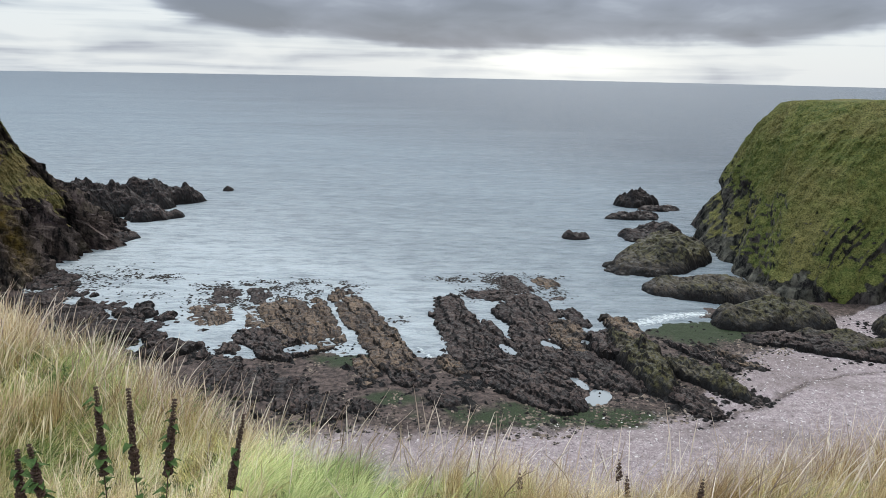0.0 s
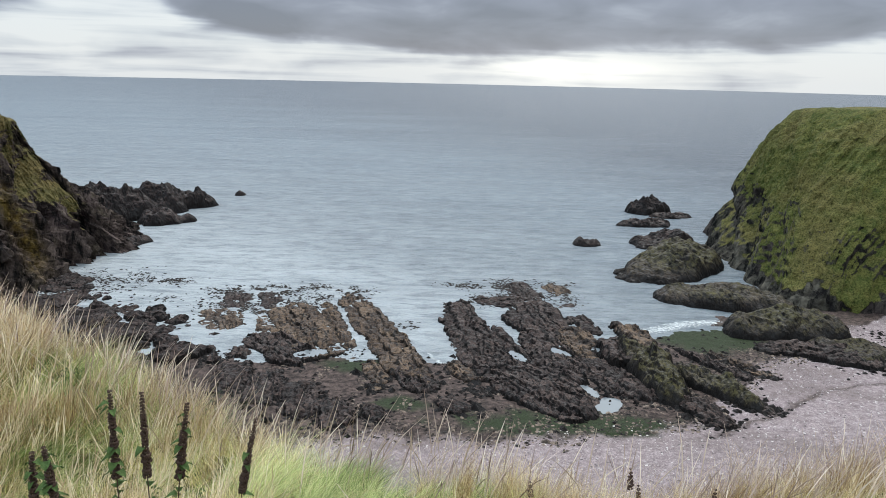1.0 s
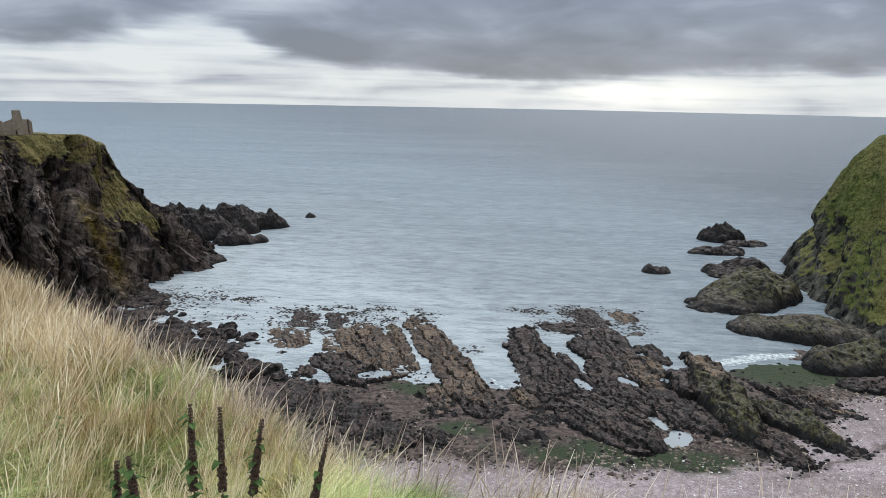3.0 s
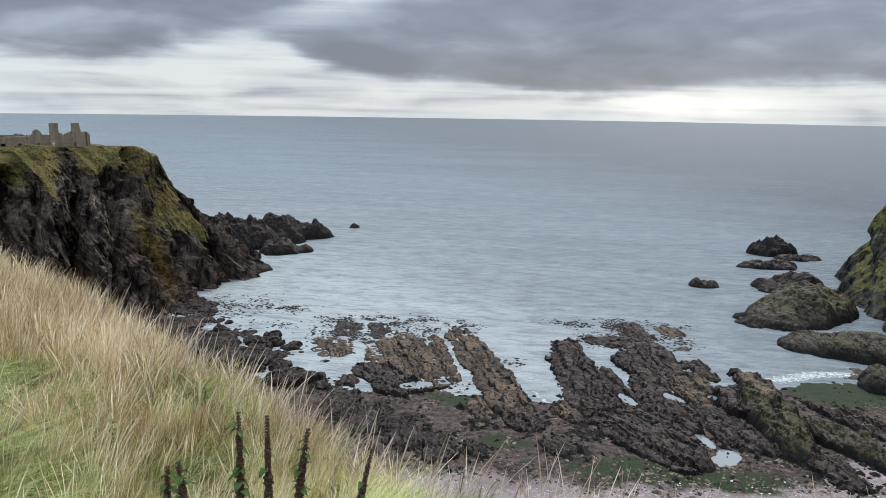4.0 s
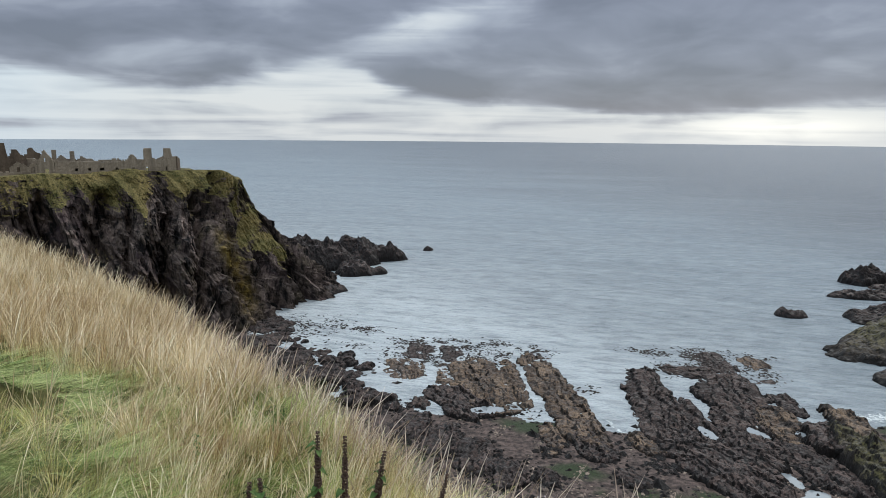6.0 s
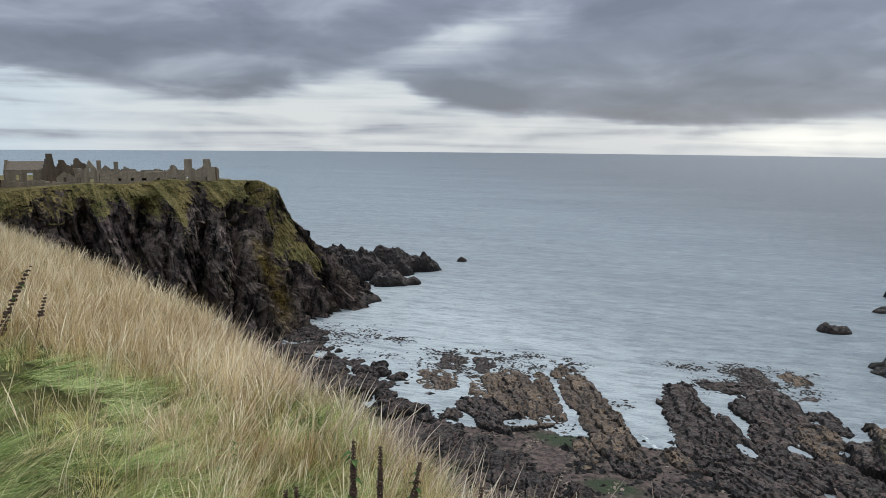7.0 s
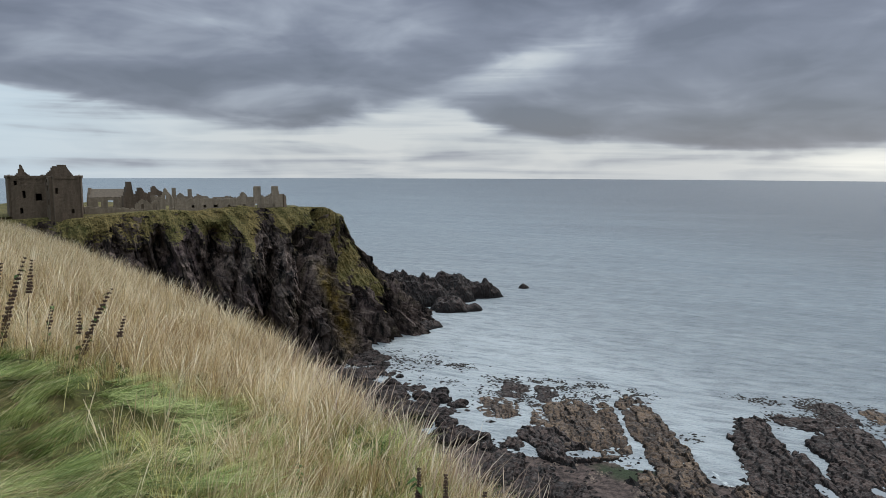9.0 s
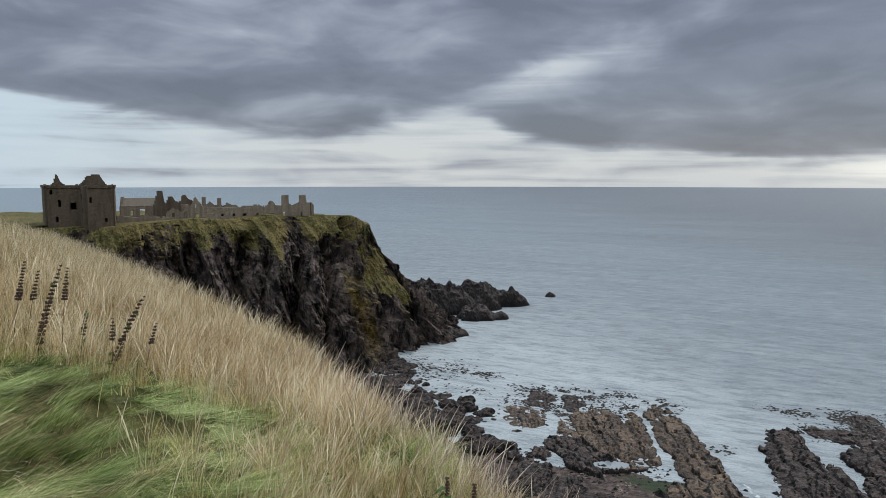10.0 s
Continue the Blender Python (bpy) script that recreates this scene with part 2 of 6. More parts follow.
def water_material():
    m, add, tex, ramp, mix, mth, bump, put = material("sea_water")
    swell = tex(0.09, 3, 0.5, (0.35, 1, 1), (0, 0, 0.25))
    chop = tex(0.5, 5, 0.62, (0.40, 1, 1), (0, 0, -0.12))
    fine = tex(2.0, 3, 0.6, (0.5, 1, 1))
    h = mth("ADD", mth("MULTIPLY", swell, 2.2), mth("ADD", mth("MULTIPLY", chop, 1.3), mth("MULTIPLY", fine, 0.22)))
    broad = tex(0.010, 4, 0.6, (0.25, 1, 1), (0, 0, 0.15))
    lines = tex(0.30, 7, 0.74, (0.36, 1, 1), (0, 0, 0.05))
    # sky sheen put into colour: pale by the western rocks, darker out to sea
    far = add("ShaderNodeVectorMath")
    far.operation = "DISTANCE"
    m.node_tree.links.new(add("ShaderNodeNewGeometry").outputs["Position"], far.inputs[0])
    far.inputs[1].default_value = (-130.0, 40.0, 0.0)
    sheen = mth("ADD", mth("DIVIDE", 180.0, far.outputs["Value"]), mth("MULTIPLY", mth("SUBTRACT", broad, 0.5), 0.35))
    # more painted sky reflection: paler to the left, darker to the right
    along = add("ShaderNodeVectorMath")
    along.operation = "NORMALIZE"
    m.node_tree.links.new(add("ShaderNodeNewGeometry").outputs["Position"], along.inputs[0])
    sheen_side = add("ShaderNodeSeparateXYZ", inputs={0: along.outputs[0]}).outputs[0]
    sheen = mth("ADD", sheen, mth("SUBTRACT", mth("MULTIPLY", sheen_side, -0.43), 0.05))
    col = ramp(sheen, (0.10, (0.036, 0.055, 0.078)), (0.36, (0.142, 0.180, 0.212)), (0.62, (0.195, 0.229, 0.255)), (0.80, (0.235, 0.268, 0.293)), (1.02, (0.360, 0.398, 0.424)))
    # dark and pale streaks put the ripples' reflections into the colour
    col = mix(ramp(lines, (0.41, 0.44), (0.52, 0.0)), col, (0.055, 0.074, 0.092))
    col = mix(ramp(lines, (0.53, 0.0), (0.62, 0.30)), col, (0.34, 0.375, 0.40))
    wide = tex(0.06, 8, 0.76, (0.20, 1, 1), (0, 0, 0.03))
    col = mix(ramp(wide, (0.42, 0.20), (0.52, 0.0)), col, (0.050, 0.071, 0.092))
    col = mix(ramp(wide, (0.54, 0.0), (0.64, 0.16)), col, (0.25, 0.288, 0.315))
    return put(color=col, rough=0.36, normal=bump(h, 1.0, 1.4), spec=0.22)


def cliff_material(name, grassy, green, olive, rock_lo, rock_hi, tan=0.8, hollows=0.7):
    """Broken rock with turf wherever it is flat enough; grassy shifts how steep turf still holds."""
    m, add, tex, ramp, mix, mth, bump, put = material(name)
    big, mid, fine = tex(0.06, 5), tex(0.45, 6, 0.62), tex(2.2, 6, 0.7)
    crack = tex(0.30, 7, 0.72, (1, 1, 0.30), (0.25, 0.3, 0))
    rock = mix(ramp(mid, (0.35, 0.0), (0.65, 1.0)), rock_lo, rock_hi)
    # purple-black patches put gully and overhang shade into the rock colour
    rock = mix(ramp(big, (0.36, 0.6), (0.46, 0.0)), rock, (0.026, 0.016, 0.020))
    moss = tex(0.11, 6, 0.65, (1, 1, 0.6))
    rock = mix(ramp(moss, (0.54, 0.0), (0.66, 0.4)), rock, mix(ramp(fine, (0.4, 0.0), (0.62, 1.0)), (0.035, 0.035, 0.014), (0.120, 0.108, 0.055)))
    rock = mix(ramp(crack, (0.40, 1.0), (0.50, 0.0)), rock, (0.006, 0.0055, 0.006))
    rock = mix(ramp(fine, (0.58, 0.0), (0.72, 0.5)), rock, (0.100, 0.090, 0.080))
    tone_of, joint = put.blocks(0.17, (0.12, 0.30, 0.4), (1.0, 1.0, 3.6))
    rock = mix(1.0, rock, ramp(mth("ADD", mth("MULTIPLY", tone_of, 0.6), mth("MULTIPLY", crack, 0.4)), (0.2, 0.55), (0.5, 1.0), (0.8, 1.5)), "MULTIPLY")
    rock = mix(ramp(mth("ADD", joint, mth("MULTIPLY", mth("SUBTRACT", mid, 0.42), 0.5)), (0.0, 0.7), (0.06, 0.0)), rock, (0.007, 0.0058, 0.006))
    at = add("ShaderNodeAttribute", attribute_name="lichen")
    rock = mix(mth("MULTIPLY", at.outputs["Fac"], ramp(mid, (0.38, 0.15), (0.58, 1.0))), rock, mix(fine, (0.095, 0.072, 0.020), (0.210, 0.140, 0.036)))
    turf = mix(ramp(mid, (0.35, 0.0), (0.65, 1.0)), green, olive)
    turf = mix(ramp(big, (0.46, 0.0), (0.60, tan)), turf, (0.20, 0.150, 0.062))
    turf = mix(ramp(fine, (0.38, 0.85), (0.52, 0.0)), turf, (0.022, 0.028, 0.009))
    turf = mix(ramp(fine, (0.56, 0.0), (0.68, 0.5)), turf, (0.24, 0.22, 0.09))
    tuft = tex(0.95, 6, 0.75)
    # dark spots set by noise; hollows is their strength
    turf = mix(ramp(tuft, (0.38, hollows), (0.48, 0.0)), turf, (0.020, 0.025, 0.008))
    at2 = add("ShaderNodeAttribute", attribute_name="turf")
    s = mth("ADD", mth("ADD", steepness(add, mth), at2.outputs["Fac"]), mth("MULTIPLY", mth("SUBTRACT", mid, 0.5), 0.55))
    s = mth("ADD", s, mth("MULTIPLY", mth("SUBTRACT", big, 0.5), 0.35))
    fac = ramp(s, (1.0 - grassy - 0.08, 0.0), (1.0 - grassy + 0.08, 1.0))
    h = mth("ADD", mth("MULTIPLY", crack, 1.2), mth("ADD", mid, mth("MULTIPLY", fine, 0.45)))
    h = mth("ADD", h, mth("MULTIPLY", mth("ADD", tone_of, ramp(joint, (0.0, 0.0), (0.12, 0.6))), mth("SUBTRACT", 0.6, mth("MULTIPLY", fac, 0.6))))
    return put(color=mix(fac, rock, turf), rough=0.92, spec=0.15, normal=bump(h, 0.9, 1.1))


def reef_material(name, low, mid_c, top, moss=0.0):
    """Wet jointed shore rock: shade painted into steep sides and joints, weed-black low flanks, dry flat tops, barnacle
    scars, moss on the high crowns.
    """
    m, add, tex, ramp, mix, mth, bump, put = material(name)
    big, mid, fine = tex(0.13, 5, 0.6), tex(0.8, 6, 0.68), tex(3.4, 5, 0.72)
    bed = put.bedded(0.9, 0.31, 4.0)
    block = add("ShaderNodeAttribute", attribute_name="block").outputs["Fac"]
    joint = add("ShaderNodeAttribute", attribute_name="joint").outputs["Fac"]
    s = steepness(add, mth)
    tone = mth("ADD", mth("MULTIPLY", mid, 0.75), mth("ADD", mth("MULTIPLY", block, 0.30), mth("MULTIPLY", big, 0.25)))
    rock = ramp(tone, (0.42, low), (0.60, mid_c), (0.82, top))
    rock = mix(ramp(bed, (0.54, 0.0), (0.70, 0.55)), rock, tuple(c * 1.25 for c in top))
    rock = mix(ramp(fine, (0.40, 0.9), (0.49, 0.0)), rock, tuple(c * 0.4 for c in low))
    rock = mix(ramp(fine, (0.58, 0.0), (0.68, 0.6)), rock, tuple(c * 1.7 + 0.03 for c in top))
    # painted shade: sides go black by how steep the surface is
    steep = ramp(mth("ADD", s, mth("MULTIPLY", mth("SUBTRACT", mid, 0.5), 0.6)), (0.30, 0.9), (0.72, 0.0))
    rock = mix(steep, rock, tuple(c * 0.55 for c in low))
    if moss:
        z = add("ShaderNodeSeparateXYZ", inputs={0: add("ShaderNodeNewGeometry").outputs["Position"]}).outputs[2]
        hi = mth("MULTIPLY", ramp(mth("DIVIDE", mth("ADD", z, mth("MULTIPLY", mid, 3.0)), 10.0), (0.34, 0.0), (0.60, 1.0)), ramp(big, (0.36, 0.25), (0.50, 1.0)))
        green = mix(ramp(mid, (0.35, 0.0), (0.65, 1.0)), (0.026, 0.026, 0.0105), (0.098, 0.086, 0.034))
        green = mix(ramp(fine, (0.40, 0.8), (0.50, 0.0)), green, (0.018, 0.018, 0.010))
        level = ramp(mth("ADD", s, mth("MULTIPLY", mth("SUBTRACT", mid, 0.5), 0.7)), (0.34, 0.0), (0.66, 1.0))
        rock = mix(mth("MULTIPLY", mth("MULTIPLY", hi, level), moss), rock, green)
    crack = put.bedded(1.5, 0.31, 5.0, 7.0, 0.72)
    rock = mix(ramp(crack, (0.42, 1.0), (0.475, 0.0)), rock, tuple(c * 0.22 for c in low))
    barn = tex(1.5, 7, 0.8)
    rock = mix(ramp(barn, (0.635, 0.0), (0.68, 0.8)), rock, (0.36, 0.33, 0.31))
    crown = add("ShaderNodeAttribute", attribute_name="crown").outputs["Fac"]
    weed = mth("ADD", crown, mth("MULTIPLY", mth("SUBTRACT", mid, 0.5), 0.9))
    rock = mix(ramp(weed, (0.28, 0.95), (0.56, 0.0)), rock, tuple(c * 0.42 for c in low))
    # crevice shade put into the colour along the joints
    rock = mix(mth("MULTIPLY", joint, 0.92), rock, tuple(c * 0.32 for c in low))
    h = mth("ADD", mth("ADD", mid, mth("MULTIPLY", fine, 0.35)), mth("MULTIPLY", bed, 0.5))
    return put(color=rock, rough=ramp(mid, (0.38, 0.38), (0.58, 0.9)), spec=0.22, normal=bump(h, 0.8, 0.30))


def beach_material():
    m, add, tex, ramp, mix, mth, bump, put = material("shingle_and_mud")
    big, mid, fine = tex(0.12, 4), tex(0.9, 5, 0.6), tex(4.5, 4, 0.7)
    zone = add("ShaderNodeAttribute", attribute_name="pale").outputs["Fac"]
    algae = add("ShaderNodeAttribute", attribute_name="algae").outputs["Fac"]
    dark = ramp(mid, (0.36, (0.015, 0.0104, 0.0098)), (0.5, (0.052, 0.0370, 0.0335)), (0.64, (0.112, 0.082, 0.072)))
    pale = ramp(mid, (0.3, (0.185, 0.147, 0.154)), (0.5, (0.272, 0.226, 0.233)), (0.7, (0.365, 0.313, 0.315)))
    stones = add("ShaderNodeTexVoronoi", inputs={0: add("ShaderNodeTexCoord").outputs["Object"], "Scale": 7.0})
    grey = mix(0.8, pale, ramp(add("ShaderNodeSeparateColor", inputs={0: stones.outputs["Color"]}).outputs[0], (0.1, 0.36), (0.55, 0.5), (0.9, 0.68)), "OVERLAY")
    band = tex(0.06, 6, 0.65, (0.5, 1, 1), (0, 0, -0.3))
    grey = mix(ramp(band, (0.38, 0.55), (0.52, 0.0)), grey, mix(ramp(fine, (0.4, 0.0), (0.6, 1.0)), (0.075, 0.058, 0.054), (0.190, 0.152, 0.145)))
    grey = mix(ramp(fine, (0.36, 0.55), (0.46, 0.0)), grey, (0.085, 0.068, 0.070))
    dark = mix(ramp(fine, (0.56, 0.0), (0.66, 0.55)), dark, (0.130, 0.098, 0.080))
    col = mix(zone, dark, grey)
    col = mix(mth("MULTIPLY", algae, ramp(mid, (0.30, 0.6), (0.46, 1.0))), col, mix(ramp(fine, (0.35, 0.0), (0.65, 1.0)), (0.006, 0.013, 0.005), (0.036, 0.052, 0.022)))
    h = mth("ADD", mth("MULTIPLY", stones.outputs["Distance"], -0.5), mth("ADD", mid, mth("MULTIPLY", fine, 0.7)))
    rough = mth("ADD", mth("MULTIPLY", zone, 0.3), 0.6)
    return put(color=col, rough=rough, spec=0.12, normal=bump(h, 0.8, 0.25))


def soil_material():
    m, add, tex, ramp, mix, mth, bump, put = material("turf_soil")
    mid, fine = tex(0.6, 5), tex(14, 5, 0.65)
    col = mix(ramp(mid, (0.35, 0.0), (0.65, 1.0)), (0.050, 0.066, 0.018), (0.110, 0.095, 0.036))
    col = mix(ramp(fine, (0.3, 0.8), (0.6, 0.0)), col, (0.015, 0.014, 0.008))
    return put(color=col, rough=0.95, spec=0.1, normal=bump(fine, 0.8, 0.05))


def blade_material(name, lo, mid_c, hi):
    m, add, tex, ramp, mix, mth, bump, put = material(name)
    rnd = add("ShaderNodeNewGeometry").outputs["Random Per Island"]
    patch = tex(0.7, 3)
    v = mth("ADD", mth("MULTIPLY", rnd, 0.78), mth("MULTIPLY", mth("SUBTRACT", patch, 0.37), 1.1))
    put(color=ramp(v, (0.2, lo), (0.5, mid_c), (0.85, hi)), rough=0.6, spec=0.25)
    return m


def masonry_material(name, tone):
    m, add, tex, ramp, mix, mth, bump, put = material(name)
    big, mid, fine = tex(0.25, 4), tex(1.6, 5, 0.6), tex(6, 4, 0.6)
    streak = tex(0.8, 4, 0.6, (1, 1, 0.15))
    col = ramp(mid, (0.3, tuple(c * 0.82 for c in tone)), (0.5, tone), (0.72, tuple(c * 1.18 for c in tone)))
    col = mix(ramp(streak, (0.35, 0.6), (0.6, 0.0)), col, tuple(c * 0.45 for c in tone))
    col = mix(ramp(fine, (0.58, 0.0), (0.7, 0.4)), col, tuple(c * 1.35 for c in tone))
    return put(color=col, rough=0.92, spec=0.15, normal=bump(mth("ADD", mid, mth("MULTIPLY", fine, 0.6)), 0.5, 0.08))


def plain_material(name, a, b, scale, rough=0.8, stretch=(1, 1, 1)):
    m, add, tex, ramp, mix, mth, bump, put = material(name)
    t = tex(scale, 4, 0.6, stretch)
    return put(color=ramp(t, (0.3, a), (0.7, b)), rough=rough, spec=0.2, normal=bump(t, 0.5, 0.05))


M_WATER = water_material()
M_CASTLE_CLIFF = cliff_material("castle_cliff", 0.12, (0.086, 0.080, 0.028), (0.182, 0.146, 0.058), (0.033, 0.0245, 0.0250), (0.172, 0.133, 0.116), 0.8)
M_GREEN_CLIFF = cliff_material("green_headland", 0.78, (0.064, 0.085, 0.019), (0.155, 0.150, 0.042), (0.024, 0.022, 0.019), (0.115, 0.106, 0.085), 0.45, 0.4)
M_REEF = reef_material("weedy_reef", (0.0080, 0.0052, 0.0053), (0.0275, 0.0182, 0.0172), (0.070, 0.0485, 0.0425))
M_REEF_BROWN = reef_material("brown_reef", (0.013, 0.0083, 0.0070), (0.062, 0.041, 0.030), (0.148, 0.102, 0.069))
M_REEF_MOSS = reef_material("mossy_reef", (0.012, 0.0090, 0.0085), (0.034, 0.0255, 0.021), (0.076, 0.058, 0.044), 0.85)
M_BEACH = beach_material()
M_SOIL = soil_material()
M_GREEN = blade_material("green_blades", (0.032, 0.070, 0.011), (0.178, 0.258, 0.052), (0.58, 0.61, 0.27))
M_STRAW = blade_material("straw_blades", (0.18, 0.100, 0.040), (0.50, 0.350, 0.175), (0.93, 0.78, 0.50))
M_OLIVE = blade_material("yellow_green_blades", (0.110, 0.112, 0.022), (0.43, 0.395, 0.115), (0.82, 0.72, 0.34))
M_PALE = blade_material("pale_stems", (0.46, 0.34, 0.22), (0.74, 0.60, 0.41), (0.92, 0.82, 0.62))
M_DEAD = blade_material("dead_brown_stems", (0.26, 0.19, 0.15), (0.52, 0.40, 0.32), (0.78, 0.66, 0.55))
M_KEEP = masonry_material("keep_masonry", (0.115, 0.088, 0.066))
M_RANGE = masonry_material("range_masonry", (0.235, 0.195, 0.150))
M_SLATE = plain_material("weathered_slate", (0.075, 0.062, 0.05), (0.135, 0.108, 0.082), 2.0)
# near-black: the shade of unlit rooms is put into this colour
M_DARK = plain_material("interior_shade", (0.012, 0.011, 0.010), (0.028, 0.024, 0.021), 1.0)
M_STALK = plain_material("dead_seed_stalk", (0.030, 0.017, 0.014), (0.105, 0.066, 0.050), 45.0)
M_DRY_STEM = plain_material("dry_stem", (0.13, 0.10, 0.06), (0.24, 0.18, 0.10), 20.0)
M_LEAF = plain_material("nettle_leaf", (0.035, 0.070, 0.018), (0.085, 0.135, 0.040), 20.0)
M_PEBBLE = blade_material("pebbles", (0.10, 0.082, 0.084), (0.25, 0.21, 0.215), (0.58, 0.54, 0.53))
M_WEED = plain_material("floating_weed", (0.006, 0.0048, 0.0045), (0.024, 0.017, 0.013), 2.0, 0.7)
M_FOAM = plain_material("foam", (0.36, 0.40, 0.42), (0.62, 0.65, 0.66), 1.5, 0.6)
M_STONE = blade_material("dark_stones", (0.006, 0.0045, 0.0042), (0.032, 0.023, 0.018), (0.22, 0.17, 0.135))


def pool_material():
    m, add, tex, ramp, mix, mth, bump, put = material("pool_water")
    return put(color=(0.16, 0.18, 0.195), rough=0.06, spec=0.6, normal=bump(tex(3.0, 2), 0.05, 0.02))


M_POOL = pool_material()
# ---- ground, beach, sea ----
# the brink of the grassy bank, from right to left
BRINK = [(260, 40), (100, 20), (43, 13), (17.3, 10.2), (10, 8.6), (6.6, 7.5), (5.0, 7.0), (3.1, 6.4), (0.6, 6.5), (-2.4, 7.4), (-4.1, 8.5), (-5.7, 9.9), (-7.7, 11.0),
         (-11, 13.5), (-15.8, 16.5), (-22, 20), (-34, 27), (-57, 40), (-100, 60), (-180, 95), (-320, 140), (-900, 300)]
BRINK = [tuple(q) for q in spline(BRINK, 160)] + [(-4000, 900)]
BRINK = [(4000, 900), (900, 220)] + BRINK
# where the water meets the beach
SHORE = [(-400, 150), (-150, 190), (-112, 178), (-88, 158), (-62, 141), (-42, 135), (-22, 141), (-2, 137), (14, 138), (36, 148), (53, 158), (68, 171), (88, 182), (130, 190), (400, 150)]
# the edge between dark mud and pale shingle, and the step of the storm beach
PALE = [(-60, 97), (-14, 103), (22, 105.5), (38, 110), (50, 117), (57, 127), (66, 138), (78, 147), (90, 154), (104, 166)]
LEDGE = [(-60, 82), (0, 93), (30, 99), (46, 106), (59, 114), (72, 125), (92, 129), (130, 126)]


# tide pools: x, y, half-length, half-width, heading, level
POOLS = [(30.2, 118.6, 3.4, 2.0, 30, 1.0), (28.0, 124.4, 2.6, 1.1, -20, 0.9), (-30.2, 140.8, 3.4, 1.9, 60, 0.25), (15.3, 140.9, 2.6, 1.0, -25, 1.0), (25.0, 143.6, 2.6, 1.1, -35, 1.0), (33.0, 144.8, 1.5, 0.9, 0, 1.2), (47.7, 119.9, 2.0, 0.6, -25, 1.2)]


def in_pool(x, y, pool, rough=0.32):
    px, py, a, b, turn, _ = pool
    h = radians(turn)
    u, v = (x - px) * math.sin(h) + (y - py) * math.cos(h), (x - px) * math.cos(h) - (y - py) * math.sin(h)
    return np.sqrt((u / a) ** 2 + (v / b) ** 2) + rough * fbm(xyz(x, y) * 0.9, 2, 61)


def inland(x, y):
    """Distance behind the brink (negative out over the drop); read off a fine table near the viewer."""
    x, y = np.asarray(x, float), np.asarray(y, float)
    u, v = (x + 95) / 0.25, (y + 15) / 0.25
    if x.size < 5000 or u.min() < 0 or v.min() < 0 or u.max() >= TABLE.shape[0] - 1 or v.max() >= TABLE.shape[1] - 1:
        return -line_distance(x, y, BRINK)
    i, j = u.astype(int), v.astype(int)
    u, v = u - i, v - j
    return (TABLE[i, j] * (1 - u) + TABLE[i + 1, j] * u) * (1 - v) + (TABLE[i, j + 1] * (1 - u) + TABLE[i + 1, j + 1] * u) * v


TABLE = -line_distance(*np.meshgrid(np.arange(-95, 75, 0.25), np.arange(-15, 95, 0.25), indexing="ij"), BRINK)


def bank_height(x, y, rough=True):
    s = inland(x, y)
    up = 55.5 + np.where(s < 7.0, 0.335 * s, 2.345 + 0.4 * (1 - np.exp(-np.maximum(s - 7.0, 0) / 30)))
    down = 55.5 + 0.95 * np.maximum(s, -46) + 0.5 * np.minimum(s + 46, 0)
    z = np.where(s > 0, up, down) - 1.1 * smooth(18, 75, np.hypot(x, y)) * smooth(0, 10, y)
    if rough:
        p = xyz(x, y)
        z = z + 0.16 * fbm(p * 0.45, 3, 3) + 0.11 * fbm(p * 1.5, 3, 9) * smooth(1.5, 3.0, np.hypot(x, y))
    z = z + 0.32 * np.exp(-((x + 7.2) ** 2 + (y - 4.8) ** 2) / 7.0)
    # level trodden ground where the viewer stands
    d = np.hypot(x, y)
    return z + (58.38 - z) * (1 - smooth(0.6, 2.6, d))


def beach_height(x, y):
    d = line_distance(x, y, SHORE)
    p = xyz(x, y)
    z = np.where(d > 0, 0.055 * d, 0.10 * d)
    z = z + 0.30 * fbm(p * 0.07, 3, 21) + 0.14 * fbm(p * 0.4, 3, 22)
    step = line_distance(x, y, LEDGE)
    for pool in POOLS:
        z = z + (pool[5] - 0.12 - z) * smooth(1.5, 0.9, in_pool(x, y, pool))
    z = z + 0.7 * smooth(-0.6, 1.6, step + 1.2 * fbm(p * 0.15, 2, 5)) + 0.05 * np.clip(step, 0, 25)
    return z


def make_ground():
    r = np.concatenate([np.linspace(0.0, 12, 60), np.geomspace(12.2, 4800, 90)])
    a = np.radians(np.linspace(0, 360, 400, endpoint=False))
    A, Rr = np.meshgrid(a, r, indexing="ij")
    X, Y = Rr * np.sin(A), Rr * np.cos(A)
    Z = bank_height(X, Y)
    Z = np.maximum(Z, -6.0)
    me = mesh_from("ground", xyz(X, Y, Z).reshape(-1, 3), grid_faces(400, len(r), True))
    thing("ground", me, M_SOIL, "grassy cliff-top ground falling steeply to the cove", "ground", "structure")


